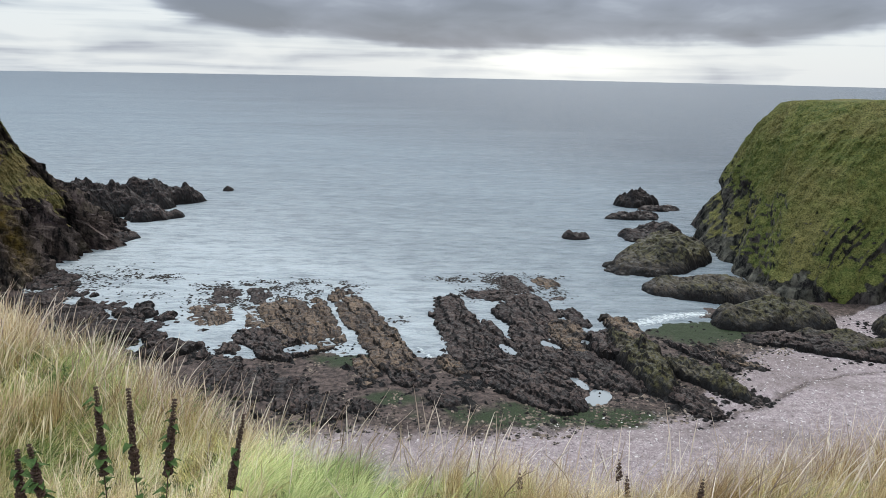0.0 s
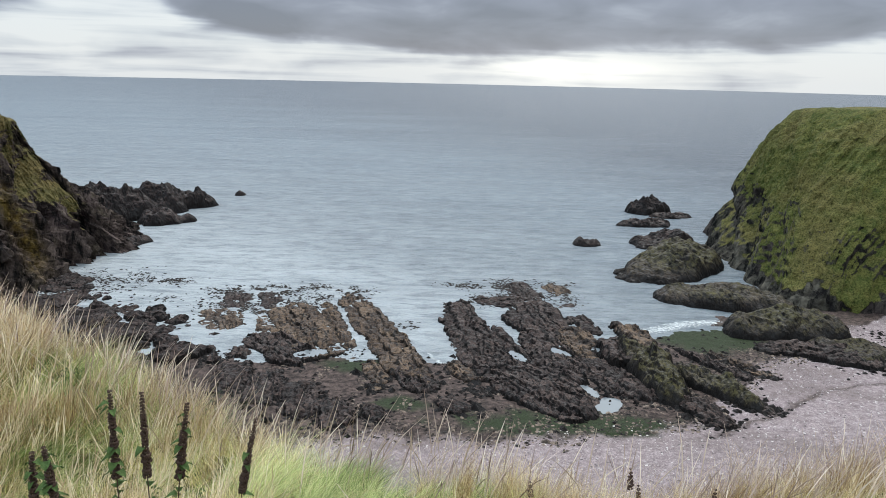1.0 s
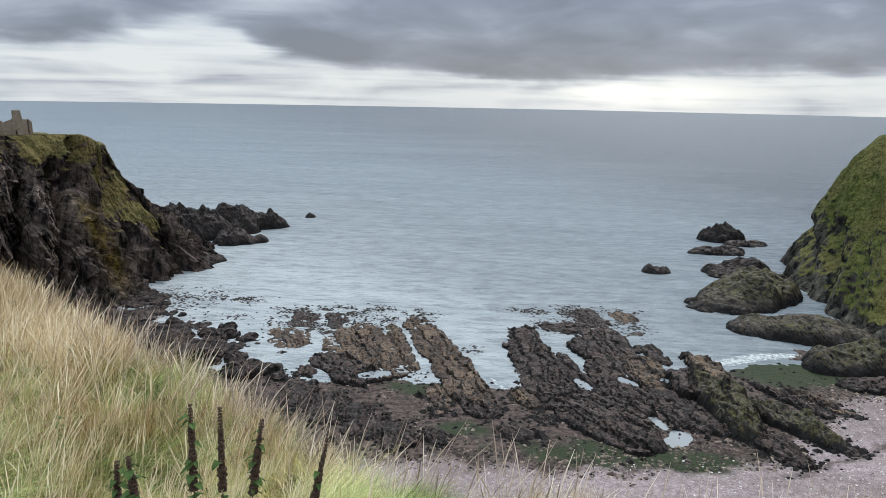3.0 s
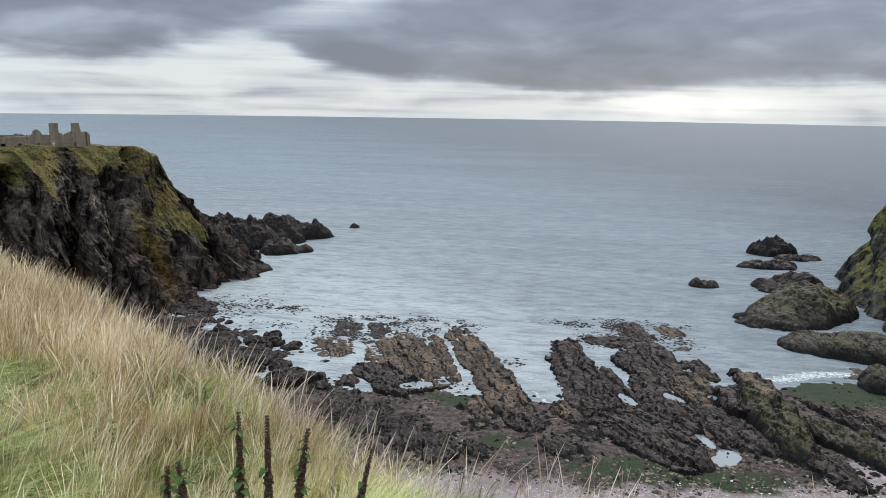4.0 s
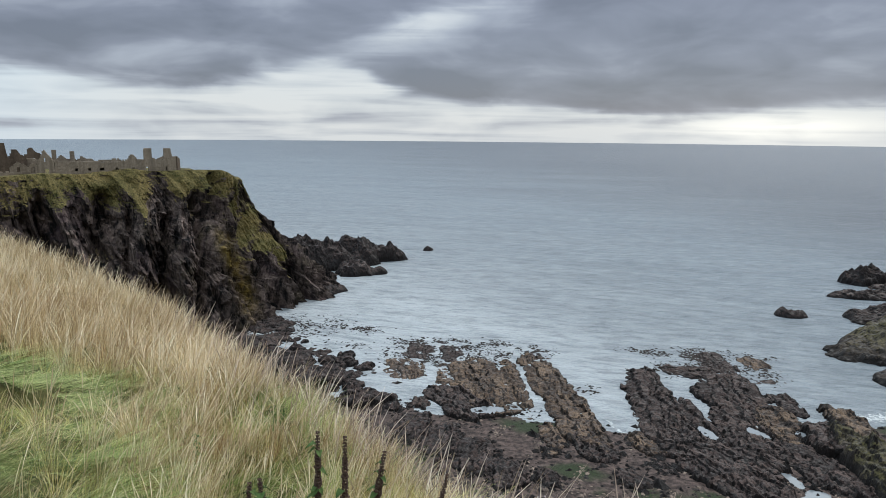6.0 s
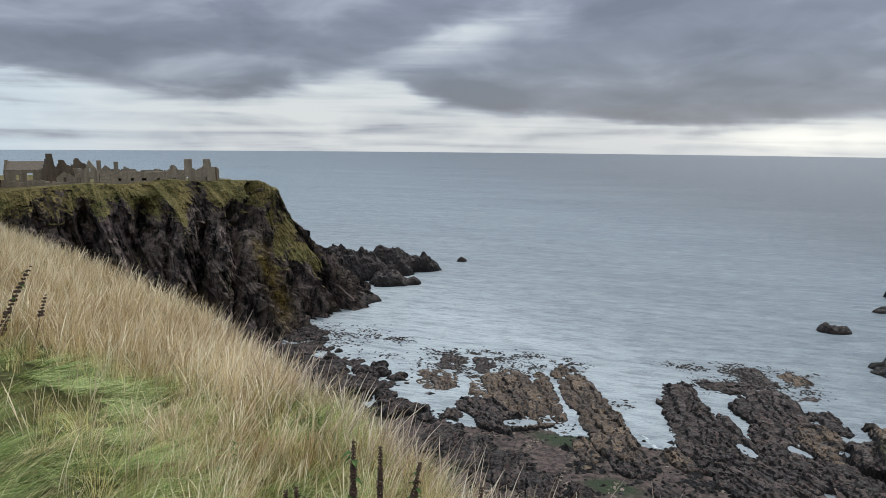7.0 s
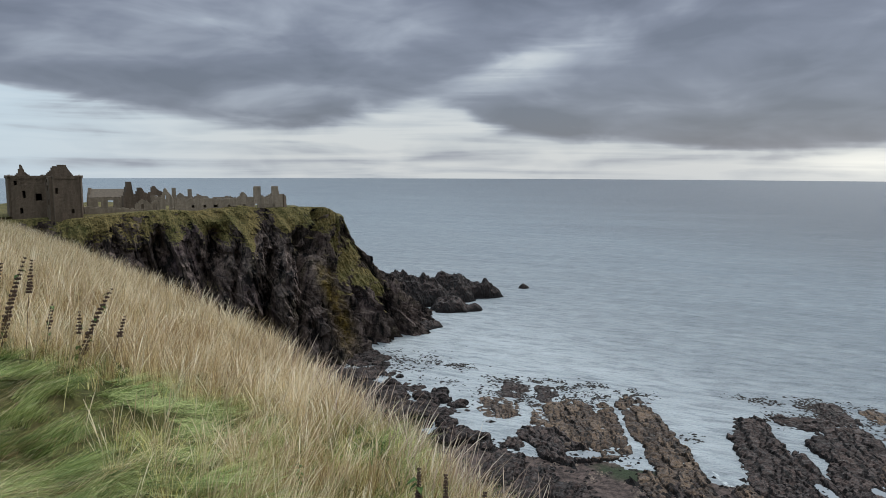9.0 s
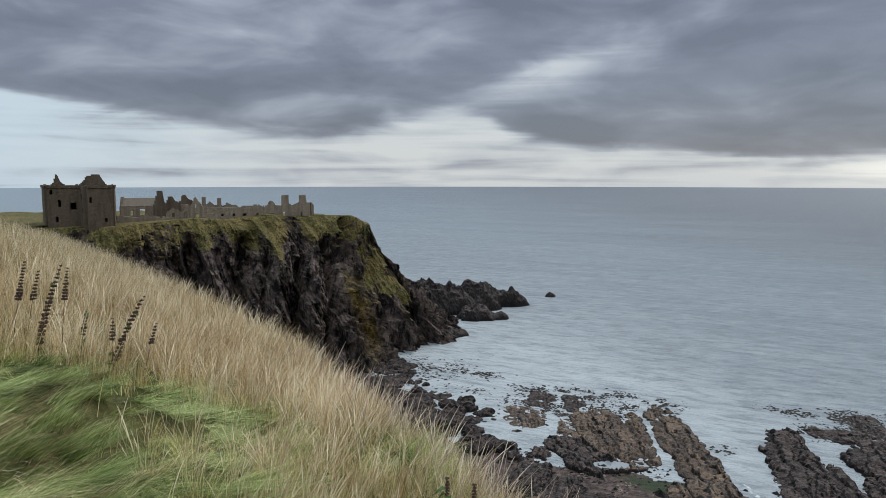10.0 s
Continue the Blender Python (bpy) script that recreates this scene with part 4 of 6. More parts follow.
ROCKS = [
    # x, y, length, width, height, heading, material, bed
    ("long weed-streaked strip of bedded rock running out to sea", -16.3, 154.5, 62, 10.5, 2.4, -22, "b", 1.3),
    ("ragged weedy rock at a reef strip's outer end", -25.5, 179.8, 13, 9, 1.4, -10, "d", 1.0),
    ("dark block of bedded rock on wet mud", -6.3, 129.2, 15.5, 8, 2.2, -20, "d", 1.0),
    ("broad brown bedded rock shelf beside a tidal gully", -33.7, 156.7, 37, 14.5, 2.7, -25, "b", 1.3),
    ("narrow brown rock rib along a tidal gully", -27.4, 160.3, 35, 5.0, 2.3, -20, "b", 1.0),
    ("dark rounded rock at a pool's edge", -37, 143.6, 23, 11, 2.8, -46, "d", 1.2),
    ("low brown rock strip with weed", -44.1, 162, 24, 7.6, 1.9, -18, "b", 1.1),
    ("low ragged weedy rock awash", -48.4, 177.5, 15, 7.2, 1.8, -14, "d", 1.0),
    ("low weedy rock in shallow water", -56.5, 162, 17, 11, 1.8, -26, "b", 1.1),
    ("low ragged weedy rock awash", -57.2, 177, 14, 9.5, 1.7, -16, "d", 1.0),
    ("small dark rock in shallow water", -45.8, 141.7, 7.5, 5.5, 1.7, -16, "d", 0.9),
    ("small dark rock standing in shallow water", -55.2, 151.8, 4.6, 3.0, 1.3, 60, "d", 0.9),
    ("dark rounded rock at the waterline", -68, 151.5, 9, 7, 3.0, 0, "d", 1.1),
    ("dark rounded rock at the waterline", -57.5, 139.5, 12, 9, 3.4, 40, "d", 1.1),
    ("dark upright rock beside the mud", -52.6, 141.8, 3.6, 3.2, 2.6, 0, "d", 0.9),
    ("dark upright rock beside the mud", -49.8, 136.5, 4.2, 2.6, 2.2, 0, "d", 0.9),
    ("small dark rock in shallow water", -62.8, 147.5, 3.6, 2.2, 1.2, 60, "d", 0.8),
    ("dark jagged rock below the cliff", -77, 147, 16, 12, 3.2, 20, "d", 1.2),
    ("dark jagged rock below the cliff", -88, 154, 20, 11, 3.0, 40, "d", 1.2),
    ("low dark rock ledge by the cliff foot", -91, 165, 24, 7, 1.8, 75, "d", 1.1),
    ("low dark rock ledge by the cliff foot", -103, 171, 18, 12, 2.6, 30, "d", 1.2),
    ("low dark rock ledge by the cliff foot", -109, 187, 16, 12, 3.0, 20, "d", 1.3),
    ("small dark rock in shallow water", -80, 164.5, 5.5, 3, 1.2, 70, "d", 0.9),
    ("small dark rock in shallow water", -75.2, 171.5, 4.6, 2, 0.9, 70, "d", 0.8),
    ("dark upright rock rib standing out of mud", -43, 127, 18, 8, 1.9, -8, "d", 0.9),
    ("dark upright rock rib standing out of mud", -35, 122, 19, 8, 2.0, -10, "d", 0.9),
    ("dark upright rock rib standing out of mud", -27, 117, 17, 8, 2.0, -14, "d", 0.9),
    ("dark upright rock rib standing out of mud", -20, 111.5, 13, 7, 1.8, -18, "d", 0.9),
    ("low dark outcrop on the mud", -13, 112, 7, 4, 1.8, -20, "d", 0.9),
    ("small dark outcrop on the mud", -14, 123, 4, 2.5, 0.9, 60, "b", 0.8),
    ("low dark stony outcrop on the mud", 1.0, 116.5, 8, 5.5, 1.5, -40, "d", 0.9),
    ("tilted brown slab on the mud", 3.0, 134.2, 14, 5.2, 1.9, -18, "b", 0.9),
    ("small dark outcrop on the mud", 6.4, 123.6, 4.5, 3, 0.9, -40, "d", 0.8),
    ("low stony outcrop on the mud", -14.8, 131.6, 12.5, 5, 1.6, -18, "b", 0.9),
    ("jagged dark reef beside a water channel", 4.3, 159, 42, 11, 2.9, -9, "d", 1.2),
    ("jagged dark reef beside a water channel", 5.8, 144.5, 20, 8.5, 2.4, -10, "d", 1.1),
    ("high block of dark weedy reef", 22.3, 167.5, 24, 17, 3.4, -8, "d", 1.4),
    ("ragged outer reef awash", 17.4, 180.8, 21, 11, 2.2, 84, "d", 1.1),
    ("ragged outer reef awash", 20.8, 191, 18, 10, 1.9, -12, "d", 1.1),
    ("jagged dark reef split by pools", 13.0, 146, 32, 8.5, 2.7, -15, "d", 1.1),
    ("dark weedy reef between narrow channels", 22.3, 147, 33, 10, 2.8, -9, "d", 1.2),
    ("brown weedy reef with pale barnacle scars", 31.0, 152, 26, 9.5, 2.6, -8, "b", 1.1),
    ("dark rock at the reef's seaward corner", 34.0, 164.4, 14, 5.6, 2.4, -10, "d", 1.1),
    ("small weedy rock in shallow water", 31.2, 193, 12, 7, 1.6, -16, "b", 1.0),
    ("small weedy rock in shallow water", 31.8, 178.4, 12, 7, 1.2, 60, "d", 1.0),
    ("small weedy rock in shallow water", 3.0, 190, 7, 3, 0.9, 70, "b", 1.0),
    ("small weedy rock in shallow water", 9, 188, 7, 3, 0.9, 80, "d", 1.0),
    ("low dark reef flat beside a tide pool", 16.5, 131.5, 25, 14, 2.6, -62, "d", 1.0),
    ("low dark reef flat beside a tide pool", 18.6, 121.2, 23, 12, 2.5, -40, "d", 0.9),
    ("low dark reef flat beside a tide pool", 33.0, 131, 27, 10.5, 2.4, -22, "d", 1.0),
    ("black rounded rock above the reef", 37, 144.5, 15, 8, 4.6, 2, "d", 1.3),
    ("brown rock block facing the bay", 44.2, 155, 20, 7, 4.0, -8, "b", 1.3),
    ("tall mossy leaning rock slab", 42, 132.5, 33, 8.5, 6.5, -3, "m", 1.7),
    ("dark broken end of a rock slab", 46, 116, 14, 6, 2.6, -25, "d", 1.0),
    ("long dark rock ridge with a mossy crown", 51.8, 127, 27, 6.5, 4.2, -28, "m", 1.2),
    ("narrow rock ridge beside the green flat", 57, 138.5, 22, 3.4, 2.2, -26, "d", 1.0),
    ("narrow rock ridge beside the green flat", 61.5, 141, 13, 2.6, 1.7, -28, "b", 1.0),
    ("small flat rock beside the green flat", 64, 134, 6, 2.4, 1.2, -50, "b", 0.9),
    ("low boulder pile at the shingle edge", 47.5, 111.5, 8, 4.5, 1.8, -40, "d", 0.9),
    ("low rock at the shingle edge", 57.5, 117, 7, 4.5, 1.1, -30, "d", 0.9),
    ("small dark islet rock in open water", 50.5, 252, 11, 8, 3.4, 80, "d", 1.3),
    ("outer islet rock surrounded by water", 92, 319, 20, 13, 9.0, 70, "d", 1.6),
    ("low tail of an outer islet rock", 99, 309, 18, 9, 3.6, 80, "d", 1.5),
    ("low flat islet rock", 82, 289, 23, 9, 4.6, 88, "d", 1.4),
    ("mossy-topped islet off the headland", 74, 224, 49, 26, 9.2, 38, "m", 2.0),
    ("dark islet rock in front of open sea", 80, 255, 25, 16, 6.5, 74, "d", 1.5),
    ("mossy-topped rock ridge by the headland", 77, 187, 34, 20, 7.2, 106, "m", 1.7),
    ("mossy rock hump on the beach below the headland", 82, 162, 28, 16, 7.0, 94, "m", 1.6),
    ("dark rock hump on the beach below the headland", 90, 163, 18, 9, 3.6, 80, "d", 1.3),
    ("dark rock ledge on the shingle", 84, 143, 32, 9, 3.4, 122, "d", 1.2),
    ("dark rock ledge on the shingle", 95, 142, 30, 12, 3.8, 118, "m", 1.3),
    ("dark rock ledge on the shingle", 104, 134, 22, 10, 3.8, 120, "m", 1.3),
    ("mossy boulder on pale shingle", 107, 154, 11, 7, 4.5, 20, "m", 1.4),
    ("small dark rock on pale shingle", 96, 168, 6, 3, 1.3, 80, "d", 0.9),
    ("tiny rock awash in the bay", 42.5, 184, 3, 1.6, 1.1, 60, "d", 0.8),
    ("lone rock far out in open water", -104.5, 338, 6, 5, 3.4, 0, "d", 1.2),
    ("rocky spit running out from the cliff", -132, 289, 38, 24, 14.5, 48, "c", 2.0),
    ("rocky spit running out from the cliff", -121, 305, 30, 15, 10.0, 58, "c", 1.8),
    ("rocky spit running out from the cliff", -114, 272, 21, 13, 7.0, 56, "c", 1.6),
    ("rocky spit running out from the cliff", -147, 275, 46, 26, 16.5, 64, "c", 2.0),
    ("low rock shelf at the cliff's corner", -114, 234, 20, 12, 4.5, 30, "c", 1.5),
]
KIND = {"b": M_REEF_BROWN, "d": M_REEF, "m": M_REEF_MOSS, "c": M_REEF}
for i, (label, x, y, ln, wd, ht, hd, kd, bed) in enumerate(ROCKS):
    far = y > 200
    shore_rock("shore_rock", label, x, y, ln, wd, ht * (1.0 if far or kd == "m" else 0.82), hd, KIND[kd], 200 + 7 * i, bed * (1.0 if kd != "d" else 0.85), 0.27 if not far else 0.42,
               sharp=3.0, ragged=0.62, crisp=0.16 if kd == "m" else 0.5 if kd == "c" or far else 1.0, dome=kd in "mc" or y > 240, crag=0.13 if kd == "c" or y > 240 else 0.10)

# small boulders thrown down along the cliff foot
_pick = random.Random(77)
for i in range(110):
    bx = _pick.uniform(-114, -62)
    by = 150 + 0.66 * (-66 - bx) + _pick.uniform(-12, 11)
    size = _pick.uniform(1.0, 2.2) if i % 3 else _pick.uniform(2.4, 5.0)
    shore_rock("boulder", "small dark boulder at the cliff foot by the water", bx, by, size * _pick.uniform(1.0, 1.6), size, size * 0.5, _pick.uniform(0, 180), M_REEF, 900 + 5 * i, 0.8, 0.22, group="boulders at the cliff foot", sink=0.2)


# ---- the ruined castle ----
def ruin_wall(p0, p1, base, profile, thick=1.0, holes=(), cell=0.4, jag=0.25, seed=0):
    """A broken wall from p0 to p1 in plan. profile: (share of the length, height); holes: (share, sill, width, height), cut right through."""
    p0, p1 = np.array(p0[:2]), np.array(p1[:2])
    length = np.linalg.norm(p1 - p0)
    along = (p1 - p0) / length
    side = np.array((along[1], -along[0]))
    nu = max(2, int(round(length / cell)))
    us = (np.arange(nu) + 0.5) / nu
    hs = np.interp(us, [q[0] for q in profile], [q[1] for q in profile])
    hs = hs + jag * perlin(xyz(us * length * 0.8, seed * 3.3, 0.5), seed) * 2
    nv = int(math.ceil(hs.max() / cell)) + 1
    full = np.zeros((nu + 2, nv + 2), bool)
    for i in range(nu):
        full[i + 1, 1:1 + max(1, int(round(hs[i] / cell)))] = True
    for u, sill, w, h in holes:
        a, b = int(round((u * length - w / 2) / length * nu)), int(round((u * length + w / 2) / length * nu))
        full[a + 1:max(b, a + 1) + 1, 1 + int(round(sill / cell)):1 + max(int(round((sill + h) / cell)), int(round(sill / cell)) + 1)] = False
    verts, faces, known = [], [], {}

    def vert(i, j, k):
        key = (i, j, k)
        if key not in known:
            known[key] = len(verts)
            wob = 0.10 * perlin(np.array((i * 0.9, j * 0.9, k * 3.7 + seed)), seed)
            q = p0 + along * (i / nu * length) + side * ((k - 0.5) * thick + wob)
            zz = min(j * cell, hs[min(max(i, 0), nu - 1)] + 0.2)
            verts.append((q[0], q[1], base + zz + 0.3 * wob))
        return known[key]

    for i in range(nu):
        for j in range(nv):
            if not full[i + 1, j + 1]:
                continue
            faces.append([vert(i, j, 1), vert(i + 1, j, 1), vert(i + 1, j + 1, 1), vert(i, j + 1, 1)])
            faces.append([vert(i + 1, j, 0), vert(i, j, 0), vert(i, j + 1, 0), vert(i + 1, j + 1, 0)])
            if not full[i, j + 1]:
                faces.append([vert(i, j, 0), vert(i, j, 1), vert(i, j + 1, 1), vert(i, j + 1, 0)])
            if not full[i + 2, j + 1]:
                faces.append([vert(i + 1, j, 1), vert(i + 1, j, 0), vert(i + 1, j + 1, 0), vert(i + 1, j + 1, 1)])
            if not full[i + 1, j + 2]:
                faces.append([vert(i, j + 1, 1), vert(i + 1, j + 1, 1), vert(i + 1, j + 1, 0), vert(i, j + 1, 0)])
            if j and not full[i + 1, j]:
                faces.append([vert(i, j, 0), vert(i + 1, j, 0), vert(i + 1, j, 1), vert(i, j, 1)])
    return mesh_from("wall", verts, faces, False)


def building(name, label):
    return thing(name, None, None, label, "ruin")


def slab(corners, thick):
    """A flat slab: its four upper corners and its thickness downwards."""
    bm = bmesh.new()
    top = [bm.verts.new(c) for c in corners]
    low = [bm.verts.new((c[0], c[1], c[2] - thick)) for c in corners]
    bm.faces.new(top)
    bm.faces.new(low[::-1])
    for i in range(len(corners)):
        j = (i + 1) % len(corners)
        bm.faces.new((top[j], top[i], low[i], low[j]))
    bmesh.ops.recalc_face_normals(bm, faces=bm.faces)
    return bm


def make_keep():
    keep = building("tower_keep", "roofless four-storey stone tower keep, brown and weather-stained")
    B0, H = 44.2, 13.5
    a, b, c, d = bearing(-55.75, 229), bearing(-53.5, 227), bearing(-53.25, 221.5), bearing(-51.6, 224)
    e, f = bearing(-51.5, 239), bearing(-55.9, 243)
    flat = [(0, H), (1, H)]
    part("wall", ruin_wall(a, b, B0, [(0, H), (1, H)], 1.5, [(0.12, 11.0, 0.8, 1.5), (0.36, 7.6, 0.9, 2.0), (0.74, 6.8, 1.6, 2.2), (0.26, 3.4, 0.9, 1.3)], jag=0.05, seed=1), M_KEEP, keep)
    part("wall", ruin_wall(b, c, B0, flat, 1.5, [(0.5, 9.4, 1.2, 1.8), (0.6, 5.8, 1.2, 1.6), (0.4, 12.0, 0.9, 1.0)], jag=0.05, seed=2), M_KEEP, keep)
    part("wall", ruin_wall(c, d, B0, flat, 1.5, [(0.72, 3.2, 0.9, 1.1), (0.14, 9.0, 0.8, 1.6)], jag=0.05, seed=3), M_KEEP, keep)
    part("wall", ruin_wall(d, e, B0, flat, 1.5, [(0.5, 6.8, 0.9, 1.4)], jag=0.05, seed=4), M_KEEP, keep)
    part("wall", ruin_wall(e, f, B0, flat, 1.5, jag=0.4, seed=5), M_KEEP, keep)
    part("wall", ruin_wall(f, a, B0, flat, 1.5, jag=0.1, seed=6), M_KEEP, keep)
    # projecting parapet course
    for k, (p, q) in enumerate(((a, b), (c, d), (d, e), (f, a))):
        part("parapet", ruin_wall(p, q, B0 + H - 0.5, [(0, 0.8), (1, 0.8)], 2.0, jag=0.12, seed=10 + k), M_KEEP, keep)
    part("cap_house_gable", ruin_wall(bearing(-53.7, 226), bearing(-51.9, 226), B0 + H - 0.2, [(0, 0.4), (0.20, 2.4), (0.28, 3.5), (0.36, 3.0), (0.5, 3.4), (0.8, 3.5), (0.84, 2.6), (1, 0.6)], 1.4, jag=0.15, seed=21), M_KEEP, keep, "broken gable of the cap house")
    part("cap_house_gable", ruin_wall(bearing(-53.4, 232), bearing(-51.9, 233), B0 + H - 0.2, [(0, 0.6), (0.3, 3.0), (0.7, 3.2), (1, 0.6)], 1.2, jag=0.3, seed=22), M_KEEP, keep)
    part("chimney_stack", ruin_wall(bearing(-55.6, 231), bearing(-54.6, 231), B0 + H - 0.2, [(0, 0.3), (0.3, 1.2), (0.42, 3.6), (0.62, 3.5), (0.7, 1.9), (1, 0.3)], 1.3, jag=0.12, seed=23), M_KEEP, keep, "broken chimney stack")
    # unseen floors added; the top one shuts out skylight to darken the windows
    for level in (1.2, 6.0, 12.4):
        part("floor", slab([(*q[:2], B0 + level) for q in (a, b, d, e, f)], 0.4), M_DARK, keep)


def make_ranges():
    house = building("roofed_house", "stone house with a weathered slate roof and tall gable chimney")
    p, q = bearing(-51.0, 248), bearing(-48.5, 249)
    p2, q2 = bearing(-50.7, 256), bearing(-48.3, 257)
    part("wall", ruin_wall(p, q, 45.5, [(0, 5.4), (1, 5.4)], 0.9, [(0.6, 2.6, 1.6, 2.0), (0.3, 2.4, 1.0, 1.6)], jag=0.05, seed=31), M_RANGE, house)
    part("gable", ruin_wall(p, p2, 45.5, [(0, 5.2), (0.45, 8.6), (0.55, 8.6), (1, 5.2)], 0.8, jag=0.1, seed=32), M_RANGE, house)
    mid_p, mid_q = [(a + b) / 2 for a, b in zip(p, p2)], [(a + b) / 2 for a, b in zip(q, q2)]
    part("roof", slab([(p[0], p[1], 50.9), (q[0], q[1], 50.9), (mid_q[0], mid_q[1], 53.5), (mid_p[0], mid_p[1], 53.5)], 0.25), M_SLATE, house, "weathered slate roof")
    part("roof", slab([(mid_p[0], mid_p[1], 53.5), (mid_q[0], mid_q[1], 53.5), (q2[0], q2[1], 50.9), (p2[0], p2[1], 50.9)], 0.25), M_SLATE, house)
    part("gable", ruin_wall(bearing(-48.7, 246), bearing(-47.85, 247), 45.5, [(0, 5.8), (0.25, 8.0), (0.35, 10.3), (0.75, 10.6), (0.8, 7.5), (1, 5.0)], 2.2, jag=0.15, seed=34), M_KEEP, house, "tall broken gable with its chimney")

    low = building("courtyard_wall", "low broken stone wall beside the keep")
    part("wall", ruin_wall(bearing(-51.3, 236), bearing(-47.6, 240), 45.0, [(0, 3.6), (0.3, 3.0), (0.6, 3.2), (1, 2.2)], 0.9, jag=0.3, seed=41), M_RANGE, low)

    ruin = building("gabled_ruin", "cluster of broken stone gables and chimneys")
    part("gable", ruin_wall(bearing(-47.95, 250), bearing(-46.85, 251), 45.5, [(0, 5.0), (0.22, 7.4), (0.25, 8.4), (0.60, 8.4), (0.64, 7.2), (1, 6.2)], 1.6, jag=0.12, seed=42), M_KEEP, ruin, "broken gable under a chimney")
    part("gable", ruin_wall(bearing(-46.9, 254), bearing(-45.9, 255), 45.5, [(0, 6.6), (0.15, 7.0), (0.25, 8.8), (0.45, 9.1), (0.6, 7.6), (1, 6.8)], 1.2, [(0.55, 4.2, 0.9, 1.4)], jag=0.2, seed=43), M_KEEP, ruin)
    part("wall", ruin_wall(bearing(-47.9, 246), bearing(-46.0, 247), 45.5, [(0, 3.0), (0.3, 4.8), (0.6, 3.6), (0.8, 4.4), (1, 3.4)], 0.9, [(0.75, 1.4, 1.2, 1.6), (0.3, 1.8, 0.8, 1.2)], jag=0.35, seed=44), M_RANGE, ruin)
    part("wall", ruin_wall(bearing(-46.9, 252), bearing(-45.9, 251), 45.5, [(0, 5.6), (1, 5.2)], 0.9, [(0.4, 2.8, 1.0, 1.4), (0.75, 3.0, 0.8, 1.2)], jag=0.3, seed=45), M_RANGE, ruin)

    long = building("long_range", "long roofless stone range with small square windows")
    holes = [(u, 2.6, 0.8, 0.8) for u in (0.23, 0.36, 0.50, 0.66, 0.855)]
    part("wall", ruin_wall(bearing(-45.1, 237), bearing(-39.1, 240), 45.3, [(0, 5.4), (0.2, 5.1), (0.35, 5.3), (0.5, 5.0), (0.75, 5.3), (0.79, 5.4), (0.81, 6.8), (0.85, 7.2), (0.89, 6.7), (0.91, 5.4), (1, 5.3)], 0.9, holes, jag=0.14, seed=51), M_RANGE, long)
    part("gable", ruin_wall(bearing(-46.2, 238), bearing(-45.1, 237), 45.3, [(0, 4.4), (0.12, 5.6), (0.42, 8.7), (0.52, 8.5), (1, 5.3)], 0.9, [(0.55, 1.6, 0.9, 1.8), (0.45, 5.2, 0.7, 1.0)], jag=0.10, seed=52), M_RANGE, long, "pale stone gable end")
    part("wall", ruin_wall(bearing(-45.1, 250), bearing(-39.3, 253), 45.3, [(0, 5.2), (0.04, 6.2), (0.08, 7.3), (0.11, 6.2), (0.14, 5.2), (0.27, 5.4), (0.30, 6.4), (0.34, 5.4), (0.38, 5.7), (0.45, 5.0), (0.7, 5.2), (1, 4.9)], 0.9, jag=0.3, seed=53), M_RANGE, long)
    # unseen slab added to block skylight so the windows look dark
    part("shade_slab", slab([(*bearing(*q)[:2], 45.3 + 4.4) for q in ((-45.0, 237.5), (-39.2, 240.5), (-39.4, 252), (-45.0, 249.5))], 0.3), M_DARK, long, "unseen slab added to keep the range's interior dark")
    part("chimney_stack", ruin_wall(bearing(-44.11, 249), bearing(-43.80, 249), 45.3, [(0, 8.2), (1, 8.2)], 1.4, jag=0.05, seed=54), M_RANGE, long, "tall lone chimney stack")
    part("chimney_stack", ruin_wall(bearing(-45.25, 250.5), bearing(-44.95, 250.5), 45.3, [(0, 8.4), (1, 8.4)], 1.4, jag=0.08, seed=55), M_RANGE, long)

    end = building("end_block", "roofless stone end block with two tall chimneys")
    p, q = bearing(-39.2, 239.5), bearing(-36.95, 241)
    part("wall", ruin_wall(p, q, 45.0, [(0, 9.2), (0.22, 9.2), (0.27, 6.6), (0.45, 5.6), (0.6, 5.8), (0.64, 9.3), (0.86, 9.3), (0.89, 7.0), (1, 6.6)], 0.9, [(0.08, 2.6, 0.6, 0.9), (0.68, 2.6, 0.6, 0.9)], jag=0.08, seed=61), M_RANGE, end)
    part("wall", ruin_wall(q, bearing(-36.75, 249), 45.0, [(0, 6.8), (1, 5.6)], 0.9, jag=0.1, seed=62), M_KEEP, end)
    part("wall", ruin_wall(bearing(-38.9, 248), bearing(-36.8, 249), 45.0, [(0, 5.0), (0.5, 6.4), (1, 6.0)], 0.9, jag=0.3, seed=63), M_RANGE, end)
    # another added slab, hidden behind the walls, to darken this block's inside
    part("shade_slab", slab([(*bearing(*q)[:2], 45.0 + 4.4) for q in ((-39.1, 240), (-37.0, 241.5), (-36.85, 248), (-38.85, 247.5))], 0.3), M_DARK, end)
    for k, (a0, r0) in enumerate(((-38.9, 239.8), (-37.55, 240.6))):
        part("chimney_stack", ruin_wall(bearing(a0 - 0.27, r0 + 0.9), bearing(a0 + 0.27, r0 + 0.9), 49.5, [(0, 4.8), (1, 4.8)], 1.5, jag=0.05, cell=0.35, seed=64 + k), M_RANGE, end)


make_keep()
make_ranges()


